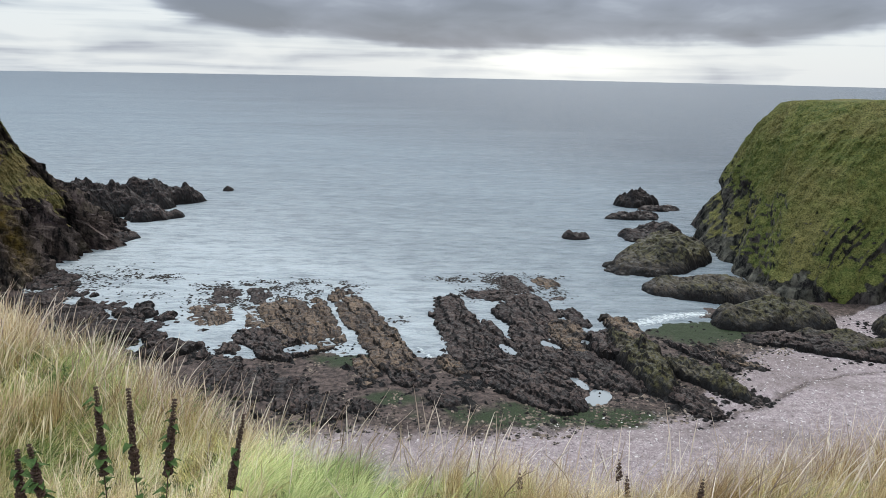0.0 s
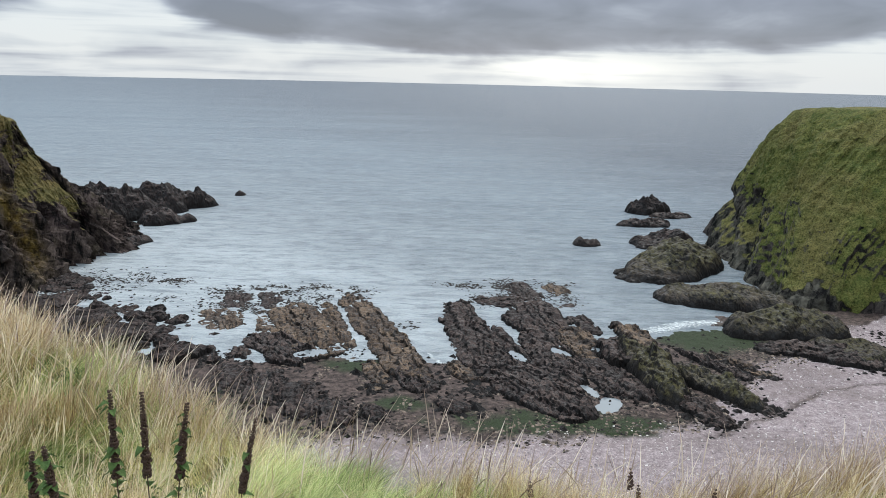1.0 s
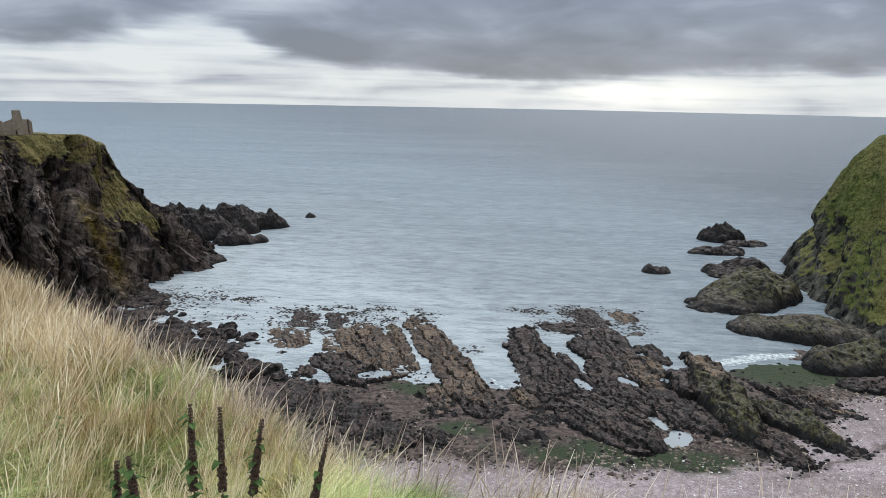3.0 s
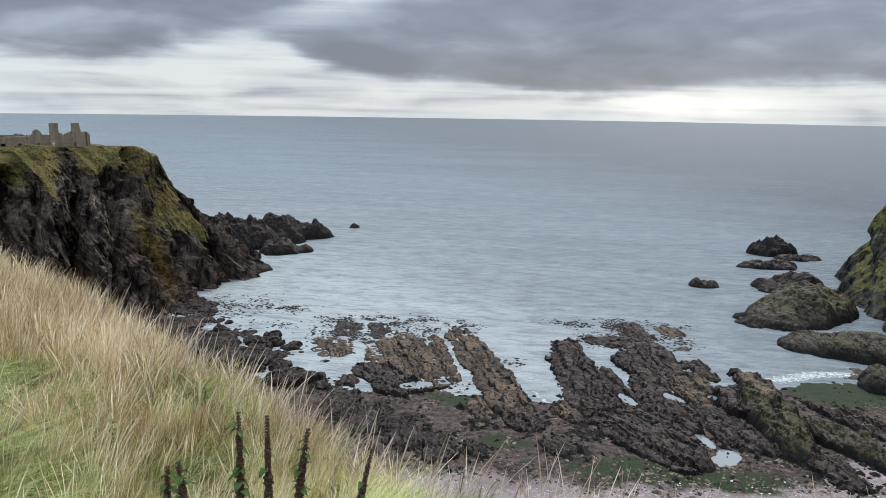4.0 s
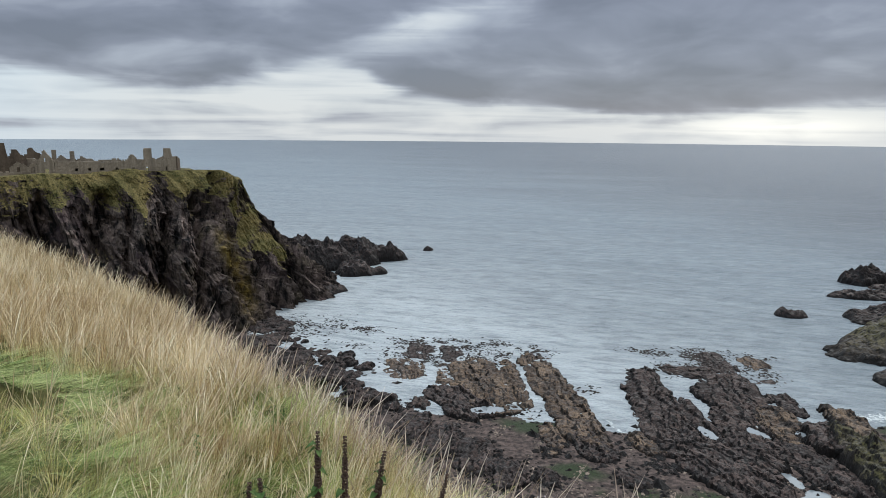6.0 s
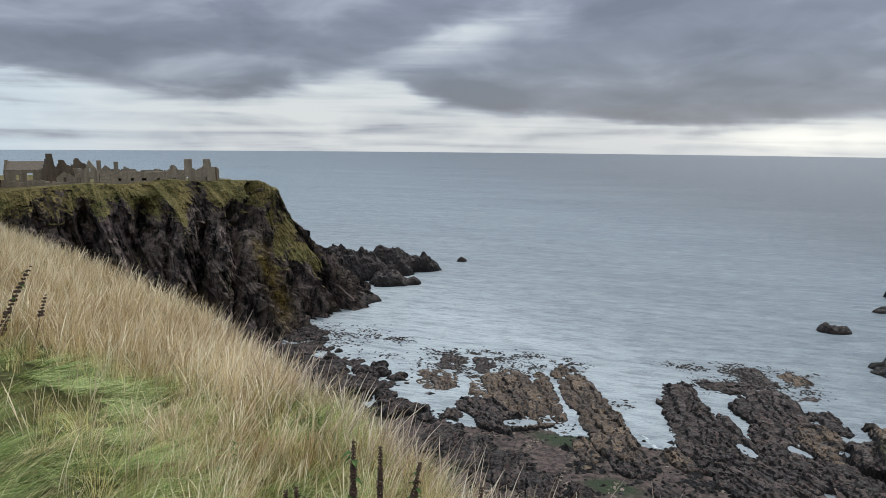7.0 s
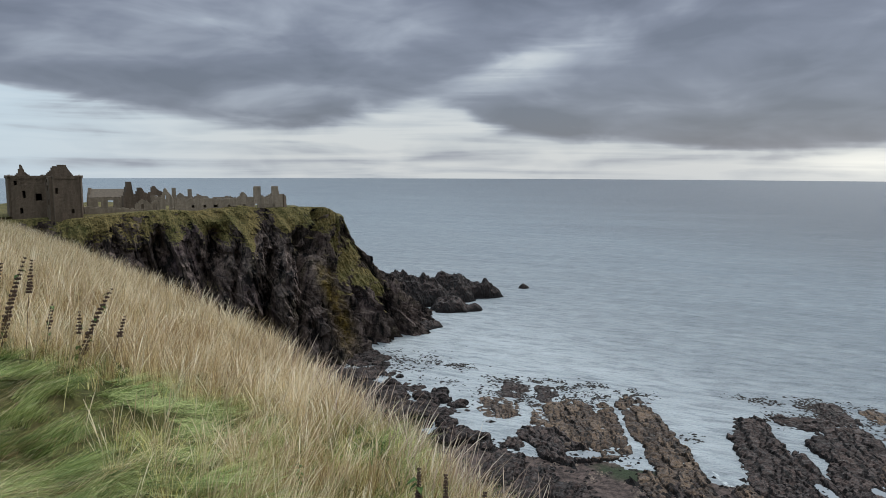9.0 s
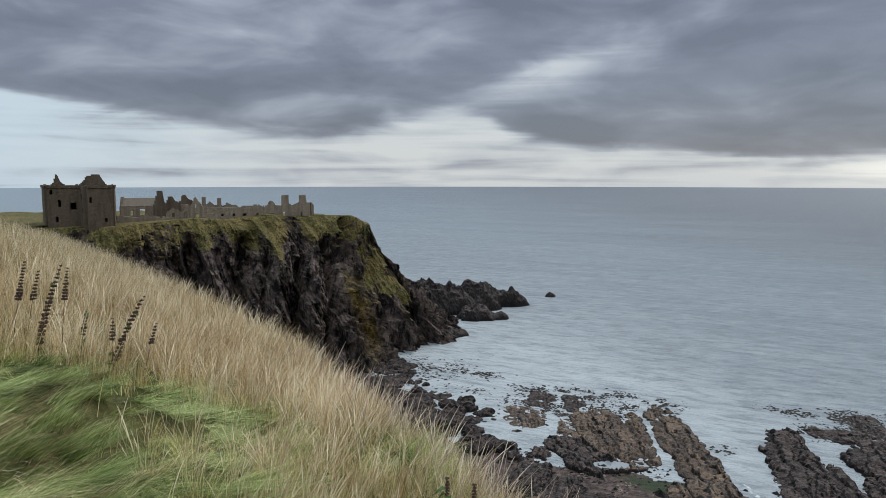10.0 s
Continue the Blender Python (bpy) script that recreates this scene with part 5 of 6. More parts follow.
# ---- grass of the bank ----
def scatter(n, az0, az1, r0, r1, rng, power=1.0):
    az = np.radians(rng.uniform(az0, az1, n))
    r = np.exp(np.log(r0) + (np.log(r1) - np.log(r0)) * rng.uniform(0, 1, n) ** power)
    return r * np.sin(az), r * np.cos(az), r


def blades(name, label, mat, x, y, height, width, lean, bend, turn, rng, head=0.0, levels=4, lie=0.0):
    """Grass blades or stems as tapered ribbons that bow over; head widens the tip into a seed plume."""
    n = len(x)
    z = bank_height(x, y) - 0.04
    t = np.linspace(0, 1, levels)
    dirx, diry = np.cos(turn), np.sin(turn)
    out = height[:, None] * (lean[:, None] * t + bend[:, None] * t ** 2)
    rise = height[:, None] * (t - 0.38 * np.minimum(bend[:, None], 1.3) * t ** 2) * (1 - np.broadcast_to(lie, (n,))[:, None])
    cx, cy, cz = x[:, None] + dirx[:, None] * out, y[:, None] + diry[:, None] * out, z[:, None] + rise
    # ribbons face about the viewer's side, with a random turn
    face = np.arctan2(-y, -x) + math.pi / 2 + rng.normal(0, 0.7, n)
    shape = np.maximum(1 - t ** 1.6, 0.12)
    if head:
        shape = np.where(t < 0.60, 0.55 - 0.2 * t, 0.0)
        shape = shape + np.array([0, 0, 0, head * 0.9, head, head * 0.25])[-levels:] if levels == 6 else shape
    w = width[:, None] * shape * 0.5
    sx, sy = np.cos(face)[:, None] * w, np.sin(face)[:, None] * w
    left, right = xyz(cx - sx, cy - sy, cz), xyz(cx + sx, cy + sy, cz)
    verts = np.stack([left, right], 2).reshape(-1, 3)
    base = (np.arange(n) * levels * 2)[:, None]
    k = np.arange(levels - 1)[None, :] * 2
    q = np.stack([base + k, base + k + 1, base + k + 3, base + k + 2], -1).reshape(-1, 4)
    return thing(name, mesh_from(name, verts, q, True), mat, label, "grass", "stuff")


def grass():
    rng = np.random.default_rng(11)

    def area(n, r0=1.9, r1=80, power=1.0):
        x, y, r = scatter(n, -66, 44, r0, r1, rng, power)
        s = inland(x, y)
        ok = (s > -1.6) & (s < 60)
        return x[ok], y[ok], r[ok], s[ok]

    def patchy(x, y, k, seed):
        return fbm(xyz(x, y) * k, 3, seed)

    def dryness(x, y, r, s):
        """About 0 in lush green hollows, 1 in dry standing grass along the edge."""
        az = np.degrees(np.arctan2(x, y))
        dry = 0.33 + 0.85 * patchy(x, y, 0.5, 71) + 0.35 * patchy(x, y, 1.6, 72)
        dry = dry + 0.50 * smooth(6.5, 2.0, s) * smooth(-30, -43, az) + 0.7 * smooth(9, 14, r)
        dry = dry + 0.68 * smooth(-8, 6, az) - 0.22 * smooth(-42, -36, az) * smooth(2, -10, az) * smooth(8.5, 6.0, r) - 0.85 * smooth(-35, -45, az) * smooth(11.8, 8.8, r + 1.2 * patchy(x, y, 0.5, 70))
        return dry

    def tufts(x, y, spacing, pull, seed):
        """Draws blades towards the hearts of tussocks; also gives the way outwards from each heart."""
        i, j = np.floor(x / spacing), np.floor(y / spacing)
        hx, hy = np.sin(i * 12.9898 + j * 78.233 + seed) * 43758.5453, np.sin(i * 39.346 + j * 11.135 + seed) * 24634.6345
        cx, cy = (i + hx - np.floor(hx)) * spacing, (j + hy - np.floor(hy)) * spacing
        return x + pull * (cx - x), y + pull * (cy - y), np.arctan2(y - cy, x - cx)

    # lush green sward, combed over by the wind
    x, y, r, s = area(430000, power=0.9)
    ok = rng.uniform(0.05, 0.95, len(x)) > dryness(x, y, r, s)
    x, y, r = x[ok], y[ok], r[ok]
    n = len(x)
    az = np.degrees(np.arctan2(x, y))
    x, y, way = tufts(x, y, 0.55, 0.5, 5.0)
    wind = 0.35 + 0.35 * np.sin(way) + 1.3 * patchy(x, y, 0.45, 77) + 0.9 * patchy(x, y, 1.3, 78)
    flat = np.clip(0.35 + 0.9 * patchy(x, y, 0.5, 75) + 0.35 * smooth(-36, -46, az), 0, 0.85)
    blades("green_grass", "long green grass laid over by the wind", M_GREEN, x, y, rng.uniform(0.16, 0.40, n) * (1 + 0.7 * patchy(x, y, 0.9, 73)) * (1 + 0.6 * flat),
           rng.uniform(0.0025, 0.0055, n) * np.clip(r / 5, 1, 5), rng.uniform(0.1, 0.4, n) + 0.8 * flat, rng.uniform(0.3, 1.0, n), wind + rng.normal(0, 0.35, n), rng, lie=0.75 * flat)
    # dry blades lying tangled on the green
    x, y, r, s = area(120000)
    az = np.degrees(np.arctan2(x, y))
    ok = (fbm(xyz(x, y) * 0.9, 3, 95) > 0.14) & (r < 12) & (rng.uniform(0, 1, len(x)) < 0.9 - dryness(x, y, r, s))
    x, y, r = x[ok], y[ok], r[ok]
    n = len(x)
    blades("laid_straw", "dead straw lying tangled over green grass", M_STRAW, x, y, rng.uniform(0.35, 0.75, n), rng.uniform(0.002, 0.0038, n) * np.clip(r / 5, 1, 3), rng.uniform(0.4, 1.0, n), rng.uniform(0.2, 0.9, n),
           0.5 + 1.6 * patchy(x, y, 0.7, 97) + rng.normal(0, 0.3, n), rng, lie=rng.uniform(0.25, 0.7, n))
    # yellowing tussocks between the green and the dry
    x, y, r, s = area(230000)
    ok = rng.uniform(0, 0.45, len(x)) > np.abs(dryness(x, y, r, s) - 0.5)
    x, y, r = x[ok], y[ok], r[ok]
    n = len(x)
    x, y, way = tufts(x, y, 0.42, 0.6, 3.0)
    blades("yellowing_grass", "yellow-green tussock grass on the bank", M_OLIVE, x, y, rng.uniform(0.20, 0.52, n) * (1 + 0.6 * patchy(x, y, 0.9, 76)),
           rng.uniform(0.002, 0.004, n) * np.clip(r / 5, 1, 4), rng.uniform(0.0, 0.45, n), rng.uniform(0.2, 1.1, n), way + rng.normal(0, 0.5, n), rng)
    # dry straw-coloured grass, thick along the brink
    x, y, r, s = area(660000, power=0.75)
    ok = rng.uniform(0.15, 1.0, len(x)) < dryness(x, y, r, s)
    x, y, r = x[ok], y[ok], r[ok]
    n = len(x)
    x, y, way = tufts(x, y, 0.40, 0.66, 7.0)
    blades("dry_grass", "dry straw-coloured tussock grass along the cliff edge", M_STRAW, x, y, rng.uniform(0.22, 0.62, n) * (0.8 + 0.55 * smooth(6, 10, r)) * (1 + 0.5 * patchy(x, y, 0.6, 74)) * (1 + 0.3 * smooth(-12, 6, np.degrees(np.arctan2(x, y)))),
           (0.0009 + rng.gamma(1.6, 0.0006, n)) * np.clip(r / 5, 1, 2.4), rng.uniform(0.0, 0.20, n), rng.uniform(0.0, 0.40, n), np.where(rng.uniform(0, 1, n) < 0.55, way, 0.2 + patchy(x, y, 0.5, 87)) + rng.normal(0, 0.6, n), rng, levels=3)
    # tall flowering stems, many along the brink and in loose bunches
    x, y, r, s = area(130000, power=0.8)
    az = np.degrees(np.arctan2(x, y))
    ok = (rng.uniform(0.0, 0.8, len(x)) < dryness(x, y, r, s) + 0.05) & (rng.uniform(0, 1.2, len(x)) < 0.04 + 0.85 * smooth(8, 0.5, s) * smooth(4, -30, az) + 0.7 * np.maximum(patchy(x, y, 0.9, 79), 0) + 0.5 * smooth(12, 20, r)) | ((rng.uniform(0, 1, len(x)) < 0.22) & (az > -44) & (az < -18) & (r < 9))
    x, y, r = x[ok], y[ok], r[ok]
    n = len(x)
    x, y, way = tufts(x, y, 0.6, 0.5, 11.0)
    blades("grass_stems", "tall pale grass stems with feathery seed heads", M_PALE, x, y, rng.uniform(0.40, 0.90, n) * (0.75 + 0.35 * smooth(5, 12, r)),
           rng.uniform(0.0019, 0.0034, n) * np.clip(r / 5, 1, 2.2), rng.uniform(0.0, 0.22, n), rng.uniform(0.05, 0.40, n), np.where(rng.uniform(0, 1, n) < 0.5, way, 0.2) + rng.normal(0, 0.7, n), rng, head=1.7, levels=6)


def dead_stems():
    """Thin brown stems that stand singly above the brink."""
    rng = np.random.default_rng(29)
    line = np.array(BRINK[5:-6])
    line = line[(line[:, 0] > -9) & (line[:, 0] < 5)]
    pick = rng.integers(0, len(line), 900)
    x, y = line[pick, 0] + rng.normal(0, 0.5, 900), line[pick, 1] + rng.normal(-0.1, 0.45, 900)
    n = len(x)
    blades("dead_stems", "thin dead brown stems standing above the brink", M_DEAD, x, y, rng.uniform(0.55, 1.2, n), rng.uniform(0.004, 0.0065, n), rng.uniform(0.0, 0.3, n), rng.uniform(0.05, 0.45, n), rng.normal(0.2, 1.2, n), rng, head=2.0, levels=6)


def short_turf():
    """Trodden short grass all round the place where the viewer stands."""
    rng = np.random.default_rng(41)
    a, r = rng.uniform(0, 2 * math.pi, 15000), 0.3 + 7.0 * np.sqrt(rng.uniform(0, 1, 15000))
    x, y = r * np.sin(a), r * np.cos(a)
    ok = (inland(x, y) > 0.5) & ((r < 2.2) | (y < 0))
    x, y = x[ok], y[ok]
    n = len(x)
    blades("short_turf", "short trodden green grass on the cliff top", M_GREEN, x, y, rng.uniform(0.08, 0.2, n), rng.uniform(0.006, 0.012, n), rng.uniform(0.1, 0.6, n), rng.uniform(0.2, 0.9, n), rng.uniform(0, 6.28, n), rng, levels=3)


grass()
dead_stems()
short_turf()


# ---- dead seed stalks ----
def seed_stalk(x, y, height, lean, turn, leafy, seed, thick=1.0, start=0.4):
    rng = random.Random(seed)
    z = float(bank_height(np.array([x]), np.array([y]))[0]) - 0.05
    root = thing("seed_stalk", None, None, "dead dark-brown seed stalk with nettle leaves round its stem" if leafy else "dead dark-brown seed stalk standing in grass", "plant", "", "dead seed stalks")
    root.matrix_world = pose(x, y, z)
    curve = lambda t: Vector((math.cos(turn) * lean * t ** 1.4 * height, math.sin(turn) * lean * t ** 1.4 * height, height * t))
    bm = bmesh.new()
    rings = []
    for i in range(13):
        t = i / 12
        c, rad = curve(t), (0.0075 - 0.005 * t) * thick
        rings.append([bm.verts.new(c + Vector((math.cos(k * 1.047), math.sin(k * 1.047), 0)) * rad) for k in range(6)])
    for p, q in zip(rings[:-1], rings[1:]):
        for k in range(6):
            bm.faces.new((p[k], p[(k + 1) % 6], q[(k + 1) % 6], q[k]))
    part("stem", bm, M_STALK if thick > 0.7 else M_DRY_STEM, root)
    bm = bmesh.new()
    gap = (0.0046 if thick > 0.82 else 0.0034) * max(4.0, math.hypot(x, y)) if thick > 0.7 else 0.03
    whorls = max(4, int(height * (1 - start) / gap))
    for w in range(whorls):
        t = start + (1 - start) * w / (whorls - 1)
        size = gap * (1.35 if math.hypot(x, y) < 6 else 0.95) * (1.0 - 0.55 * (w / (whorls - 1)) ** 1.5) * rng.uniform(0.8, 1.2)
        for k in range(9):
            a = k * 0.698 + rng.random() * 0.5
            m = Matrix.Translation(curve(t) + Vector((math.cos(a) * size * 0.75, math.sin(a) * size * 0.75, rng.uniform(-0.16, 0.16) * gap))) @ Matrix.Rotation(rng.random() * 3, 4, "Z") @ Matrix.Diagonal((size * rng.uniform(0.35, 0.6), size * rng.uniform(0.3, 0.5), size * rng.uniform(0.3, 0.55), 1))
            bmesh.ops.create_icosphere(bm, subdivisions=1, radius=1.0, matrix=m)
    tagged(part("seed_head", bm, M_STALK, root, "dark whorled seed pods"), kind="stuff")
    if leafy:
        for k in range(leafy):
            t, a = rng.uniform(0.2, 0.97), rng.random() * 6.28
            ln = rng.uniform(0.05, 0.10)
            bm = bmesh.new()
            o, u = curve(t), Vector((math.cos(a), math.sin(a), 0))
            sd = Vector((-u.y, u.x, 0))
            row = []
            for s, wd, dz in ((0.1, 0.15, 0.0), (0.35, 0.36, 0.02), (0.7, 0.24, 0.0), (1.0, 0.02, -0.02)):
                row.append((bm.verts.new(o + u * ln * s + sd * ln * wd + Vector((0, 0, dz))), bm.verts.new(o + u * ln * s + Vector((0, 0, dz - 0.008))), bm.verts.new(o + u * ln * s - sd * ln * wd + Vector((0, 0, dz)))))
            for p, q in zip(row[:-1], row[1:]):
                bm.faces.new((p[0], q[0], q[1], p[1]))
                bm.faces.new((p[1], q[1], q[2], p[2]))
            part("leaf", bm, M_LEAF, root, "green nettle leaf")


STALKS = [
    # bearing of the foot and of the tip, distance, elevation of the tip, length of the seed head, leaves, thickness
    (-28.4, -28.2, 4.7, -23.6, 0.62, 30, 0.86), (-26.1, -25.9, 4.7, -24.1, 0.62, 4, 0.86), (-24.4, -22.5, 4.75, -25.4, 0.55, 24, 0.86), (-19.8, -17.0, 4.6, -27.2, 0.55, 4, 0.86),
    (-34.6, -34.0, 4.6, -26.8, 0.40, 24, 0.86), (-32.4, -33.2, 4.5, -26.6, 0.35, 18, 0.86),
    (-57.7, -55.9, 11.6, -6.1, 1.10, 4, 1.0), (-56.2, -55.5, 11.6, -6.3, 0.45, 0, 0.8), (-52.9, -50.5, 11.6, -8.7, 0.94, 8, 1.0), (-55.0, -54.4, 11.6, -9.5, 0.34, 6, 0.8),
    (-52.9, -52.7, 11.6, -10.2, 0.31, 8, 0.8), (-50.8, -49.7, 11.6, -10.8, 0.29, 0, 0.8), (-59.2, -58.1, 11.6, -5.7, 0.52, 0, 0.8), (-58.4, -57.3, 11.6, -6.4, 0.39, 0, 0.8),
    (16.9, 16.5, 6.1, -30.2, 0.2, 0, 0.6), (17.8, 17.3, 6.2, -31.3, 0.2, 0, 0.6), (23.4, 23.6, 6.4, -30.4, 0.2, 0, 0.6), (8.1, 7.8, 6.2, -32.2, 0.15, 0, 0.6),
]
for i, (a0, a1, r0, tip, head, lf, thick) in enumerate(STALKS):
    px, py, _ = bearing(a0, r0)
    ht = EYE + r0 * math.tan(radians(tip)) - float(bank_height(np.array([px]), np.array([py]))[0]) + 0.05
    ht = max(0.2, min(ht, 1.9))
    seed_stalk(px, py, ht, r0 * radians(a1 - a0) / ht, -radians(0.5 * (a0 + a1)), lf, 300 + i, thick, 1 - min(head, 0.85 * ht) / ht)


# ---- nettles and leafy weeds among the grass ----
def weed_plant(x, y, height, leaves, seed):
    rng = random.Random(seed)
    z = float(bank_height(np.array([x]), np.array([y]))[0]) - 0.03
    root = thing("weed_plant", None, None, "leafy green nettle growing among the grass", "plant", "", "leafy weeds on the bank")
    root.matrix_world = pose(x, y, z, rng.uniform(-8, 8), rng.uniform(-8, 8), rng.uniform(0, 360))
    bm = bmesh.new()
    bmesh.ops.create_cone(bm, segments=6, radius1=0.006, radius2=0.003, depth=height, matrix=Matrix.Translation((0, 0, height / 2)))
    part("stem", bm, M_LEAF, root)
    for k in range(leaves):
        t = 0.2 + 0.8 * k / (leaves - 1)
        a, ln = k * 2.4 + rng.uniform(-0.3, 0.3), rng.uniform(0.07, 0.12) * (1.15 - 0.6 * t)
        u, sd, o = Vector((math.cos(a), math.sin(a), 0)), Vector((-math.sin(a), math.cos(a), 0)), Vector((0, 0, height * t))
        bm = bmesh.new()
        row = []
        for s, wd, dz in ((0.05, 0.05, 0.0), (0.25, 0.27, 0.012), (0.5, 0.30, 0.010), (0.78, 0.16, -0.010), (1.0, 0.01, -0.04)):
            c = o + u * ln * s + Vector((0, 0, dz))
            row.append((bm.verts.new(c + sd * ln * wd), bm.verts.new(c - Vector((0, 0, 0.008))), bm.verts.new(c - sd * ln * wd)))
        for p, q in zip(row[:-1], row[1:]):
            bm.faces.new((p[0], q[0], q[1], p[1]))
            bm.faces.new((p[1], q[1], q[2], p[2]))
        part("leaf", bm, M_LEAF, root)


for i, (a0, r0, ht) in enumerate([(-29.5, 4.5, 0.42), (-27.4, 4.4, 0.36), (-24.6, 4.6, 0.40), (-22.8, 4.5, 0.34), (-33.6, 4.3, 0.45), (-35.2, 4.4, 0.40), (-31.2, 4.2, 0.34), (-21.4, 5.6, 0.42), (-37.7, 7.6, 0.5), (-31.0, 9.4, 0.5),
                                  (-30.2, 9.8, 0.45), (-36.0, 11.0, 0.5), (-25.5, 5.8, 0.40), (4.0, 5.8, 0.30), (12.0, 5.9, 0.32), (21.0, 6.0, 0.32), (27.5, 6.2, 0.34)]):
    wx, wy, _ = bearing(a0, r0)
    weed_plant(wx, wy, ht, 16, 700 + i)


# ---- pools, foam, weed, stones ----
def make_pools():
    for pool in POOLS:
        px, py, a, b, turn, level = pool
        k = np.linspace(-1.7, 1.7, 44)
        A, B = np.meshgrid(k * a, k * b, indexing="ij")
        h = radians(turn)
        X, Y = px + A * math.sin(h) + B * math.cos(h), py + A * math.cos(h) - B * math.sin(h)
        v, f = compact(xyz(X, Y, 0 * X + level).reshape(-1, 3), grid_faces(44, 44, keep=in_pool(X, Y, pool) < 1.15))
        thing("tide_pool", mesh_from("tide_pool", v, f), M_POOL, "still tide pool reflecting the pale sky", "pool", "", "tide pools")


def make_foam():
    for name, line, wide, seed in (("foam", [(47, 160.5), (53, 163), (58, 166), (65, 168.5), (71, 168)], 2.2, 3), ("foam", [(-4.5, 144), (-3.0, 141), (-1.2, 138.4), (1.0, 139)], 0.5, 8)):
        c = spline(line, 420)
        w = np.linspace(-1, 1, 70)
        d = np.gradient(c, axis=0)
        d /= np.linalg.norm(d, axis=1, keepdims=True)
        X, Y = c[:, :1] - d[:, 1:] * w * wide, c[:, 1:] + d[:, :1] * w * wide
        n = fbm(xyz(X * 0.8, Y * 1.5) * 1.3, 4, seed, 0.75) + 0.5 * (0.5 - np.abs(w)[None, :]) - 0.5 * smooth(0.75, 1.0, np.abs(np.linspace(-1, 1, 420)))[:, None]
        v, f = compact(xyz(X, Y, 0 * X + 0.05).reshape(-1, 3), grid_faces(420, 70, keep=n > 0.26))
        thing(name, mesh_from(name, v, f), M_FOAM, "white foam of a small wave washing in", "foam", "stuff")


def lumps(name, label, category, mat, x, y, z, size, rng, flat=0.6):
    """Many small angular lumps as one mesh: squashed, turned octahedra with their corners cut at random."""
    n = len(x)
    base = np.array([(1, 0, 0), (0.3, 0.9, 0.1), (-0.8, 0.6, 0), (-0.9, -0.5, 0.05), (0.2, -1, 0), (0.75, -0.6, 0.1), (0.1, 0.1, 0.9), (-0.2, 0.0, -0.8)], float)
    faces = np.array([(k, (k + 1) % 6, 6) for k in range(6)] + [((k + 1) % 6, k, 7) for k in range(6)])
    turn = rng.uniform(0, 6.28, n)
    jit = 1 + rng.normal(0, 0.18, (n, 8, 1))
    v = base[None] * jit * size[:, None, None] * np.array((1.0, 1.0, flat))
    stretch = rng.uniform(0.6, 1.0, (n, 1))
    v[:, :, 1] *= stretch
    cx, sx = np.cos(turn)[:, None], np.sin(turn)[:, None]
    X, Y = v[:, :, 0] * cx - v[:, :, 1] * sx + x[:, None], v[:, :, 0] * sx + v[:, :, 1] * cx + y[:, None]
    V = np.stack([X, Y, v[:, :, 2] + z[:, None]], -1).reshape(-1, 3)
    F = (faces[None] + (np.arange(n) * 8)[:, None, None]).reshape(-1, 3)
    return thing(name, mesh_from(name, V, F, False), mat, label, category, "stuff")


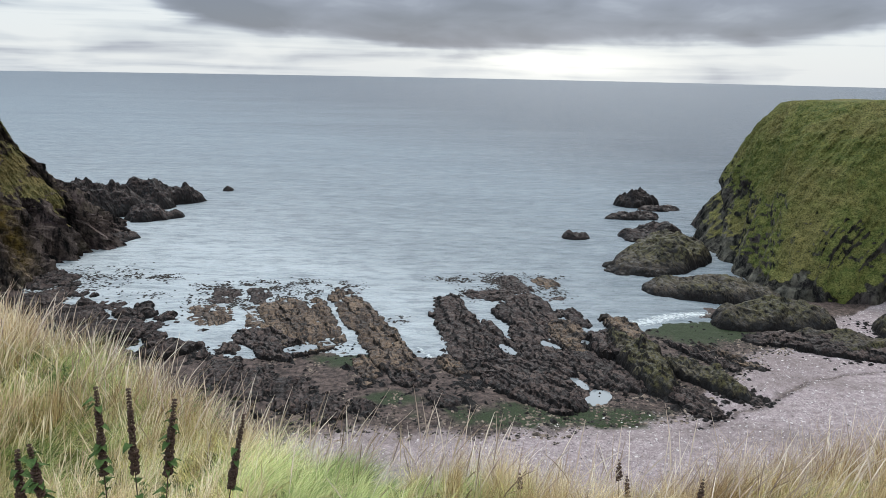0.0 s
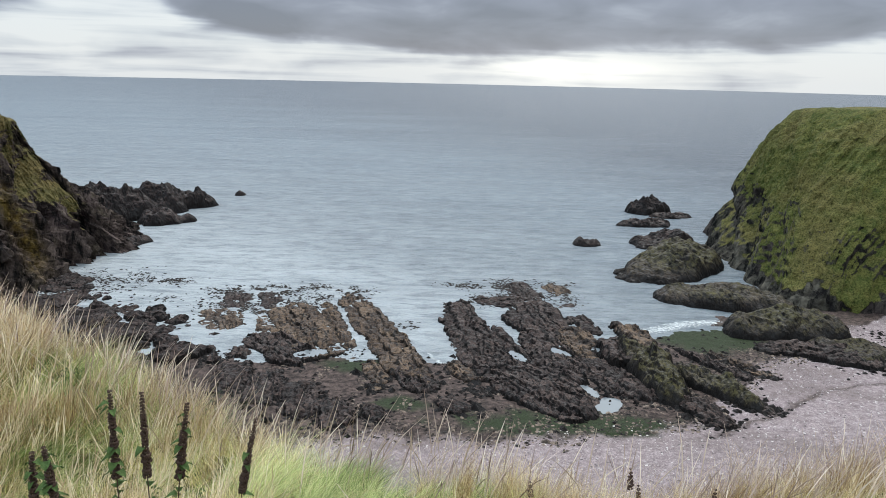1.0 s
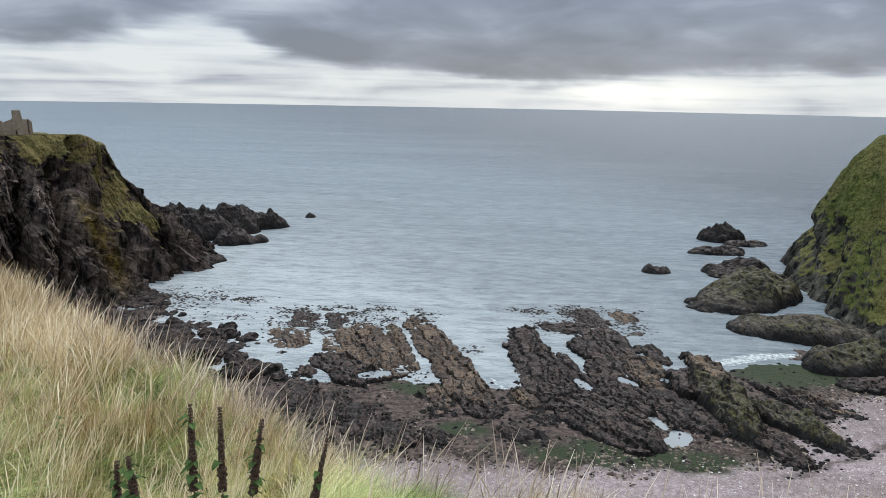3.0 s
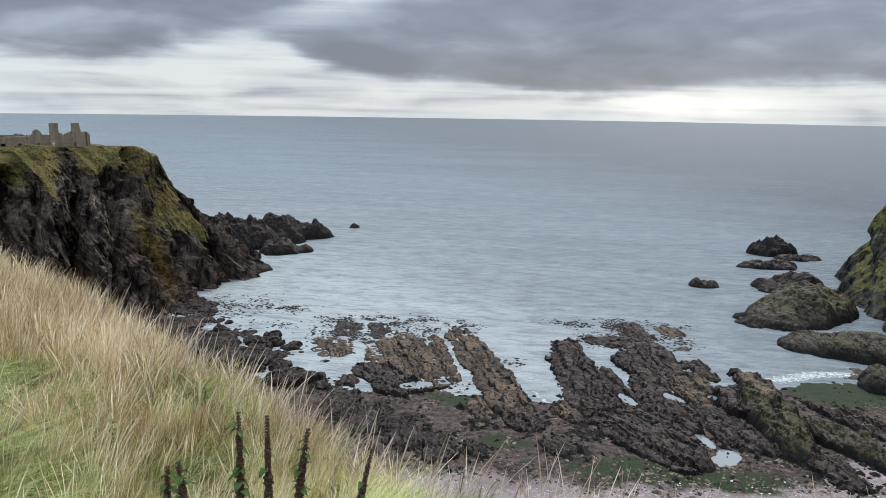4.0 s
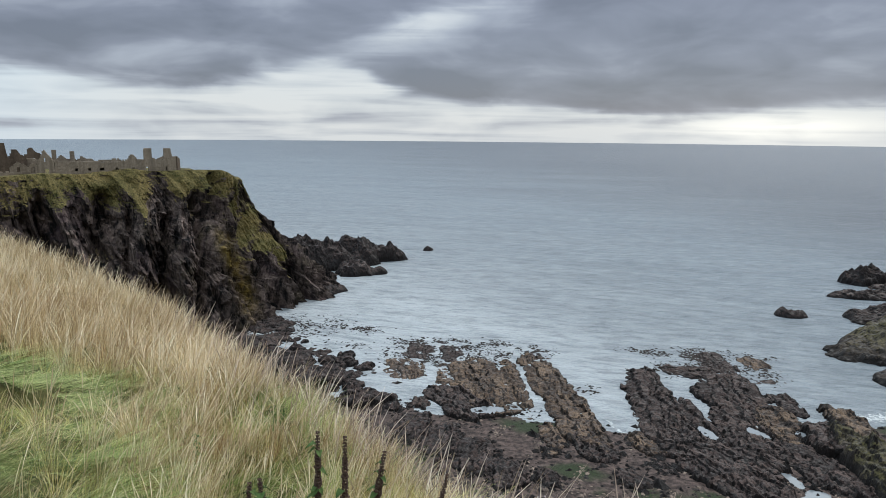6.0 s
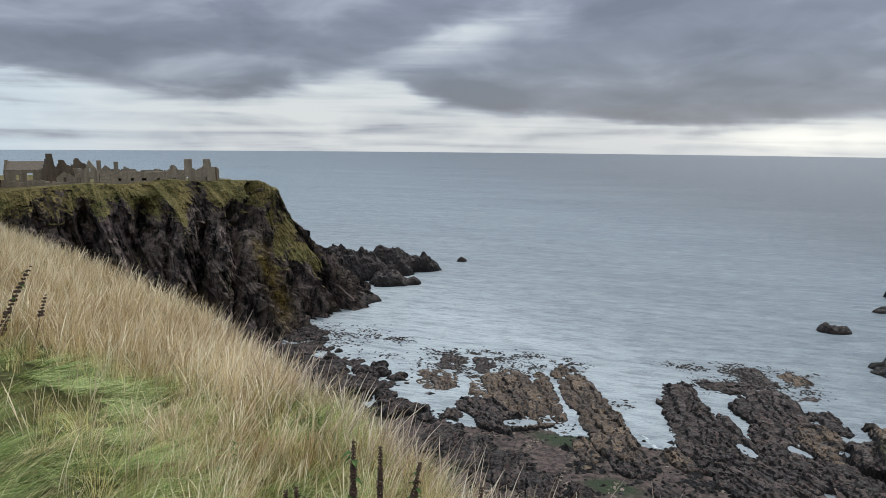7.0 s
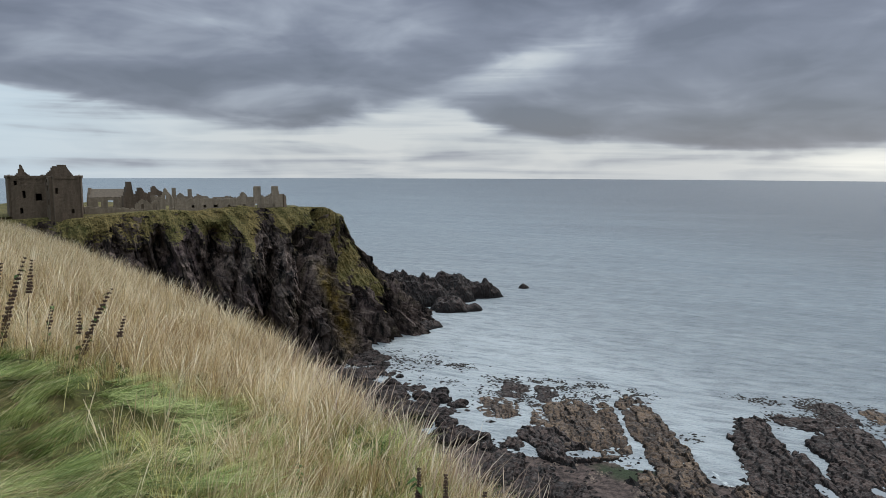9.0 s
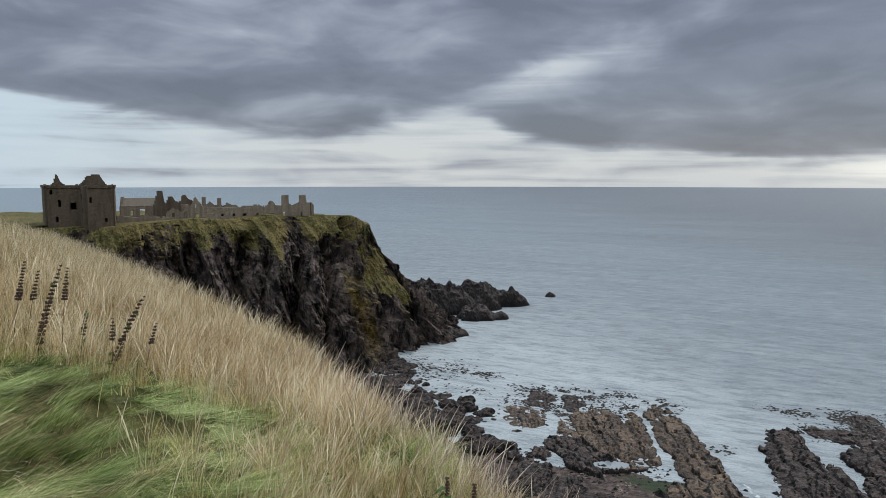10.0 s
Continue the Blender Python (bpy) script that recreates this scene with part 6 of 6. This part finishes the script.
def make_weed():
    rng = np.random.default_rng(3)
    xs, ys = [], []
    for cx, cy, rx, ry, n in ((-100, 190, 15, 13, 520), (-106, 180, 8, 8, 260), (-81, 193, 8, 3, 150), (-78, 176, 10, 4, 60), (-60, 186, 10, 4, 150), (-50, 187, 9, 4, 200), (-40, 190, 8, 4, 150), (-29, 190, 4, 3, 70),
                              (-10, 161, 2.5, 3, 50), (6, 196, 9, 4, 170), (20, 201, 8, 3, 90), (32, 199, 5, 3, 80), (-66, 158, 3, 4, 40), (-58, 172, 9, 6, 120), (-43, 176, 8, 4, 120), (16, 187, 6, 6, 90), (-57, 182, 8, 4, 160), (-47, 184, 6, 3, 120), (-26, 186, 5, 3, 90), (18, 195, 8, 4, 180), (8, 182, 5, 6, 90), (31, 186, 6, 5, 130), (-52, 170, 6, 5, 90), (-36, 180, 5, 5, 90)):
        xs.append(cx + rx * 0.5 * rng.normal(0, 1, n * 2))
        ys.append(cy + ry * 0.5 * rng.normal(0, 1, n * 2))
    x, y = np.concatenate(xs), np.concatenate(ys)
    ok = (beach_height(x, y) < 0.05) & (fbm(xyz(x, y) * 0.35, 3, 66) > -0.15)
    x, y = x[ok], y[ok]
    lumps("floating_weed", "dark weed floating in patches at low tide", "seaweed", M_WEED, x, y, 0 * x + 0.02, rng.uniform(0.14, 0.42, len(x)) * rng.uniform(0.6, 1.5, len(x)), rng, 0.45)


def make_stones():
    rng = np.random.default_rng(8)
    n = 44000
    x, y = rng.uniform(-60, 125, n), rng.uniform(88, 180, n)
    z = beach_height(x, y)
    edge = line_distance(x, y, PALE) + 3.0 * fbm(xyz(x, y) * 0.12, 3, 31)
    dry = (z > 0.15) & np.all([in_pool(x, y, p) > 1.2 for p in POOLS], 0)
    pale = dry & (edge > -2) & (rng.uniform(0, 1, n) < 0.75)
    lumps("pebbles", "pale lilac and white beach pebbles", "pebbles", M_PEBBLE, x[pale], y[pale], z[pale], rng.gamma(3.0, 0.028, pale.sum()) + 0.04, rng)
    band = dry & (edge < 3) & (fbm(xyz(x, y) * 0.22, 3, 91) + 0.8 * smooth(-14, -2, edge) > 0.25) & (y < 150)
    lumps("beach_stones", "dark wet stones strewn over the mud", "stones", M_STONE, x[band], y[band], z[band], rng.gamma(2.2, 0.07, band.sum()) + 0.08, rng)
    # rubble round the reefs
    k = 9000
    pick = rng.integers(0, len(ROCKS), k)
    c = np.array([(q[1], q[2], q[3], q[4], q[6]) for q in ROCKS], float)[pick]
    h = np.radians(c[:, 4])
    a, b = c[:, 2] * rng.normal(0, 0.33, k), c[:, 3] * rng.normal(0, 0.45, k)
    x, y = c[:, 0] + a * np.sin(h) + b * np.cos(h), c[:, 1] + a * np.cos(h) - b * np.sin(h)
    z = beach_height(x, y)
    ok = (z > -0.35) & (y < 200)
    lumps("reef_rubble", "black broken rubble lying round the reefs", "stones", M_REEF, x[ok], y[ok], np.maximum(z[ok], -0.1), rng.gamma(2.0, 0.16, ok.sum()) + 0.12, rng, 0.7)


make_pools()
make_foam()
make_weed()
make_stones()
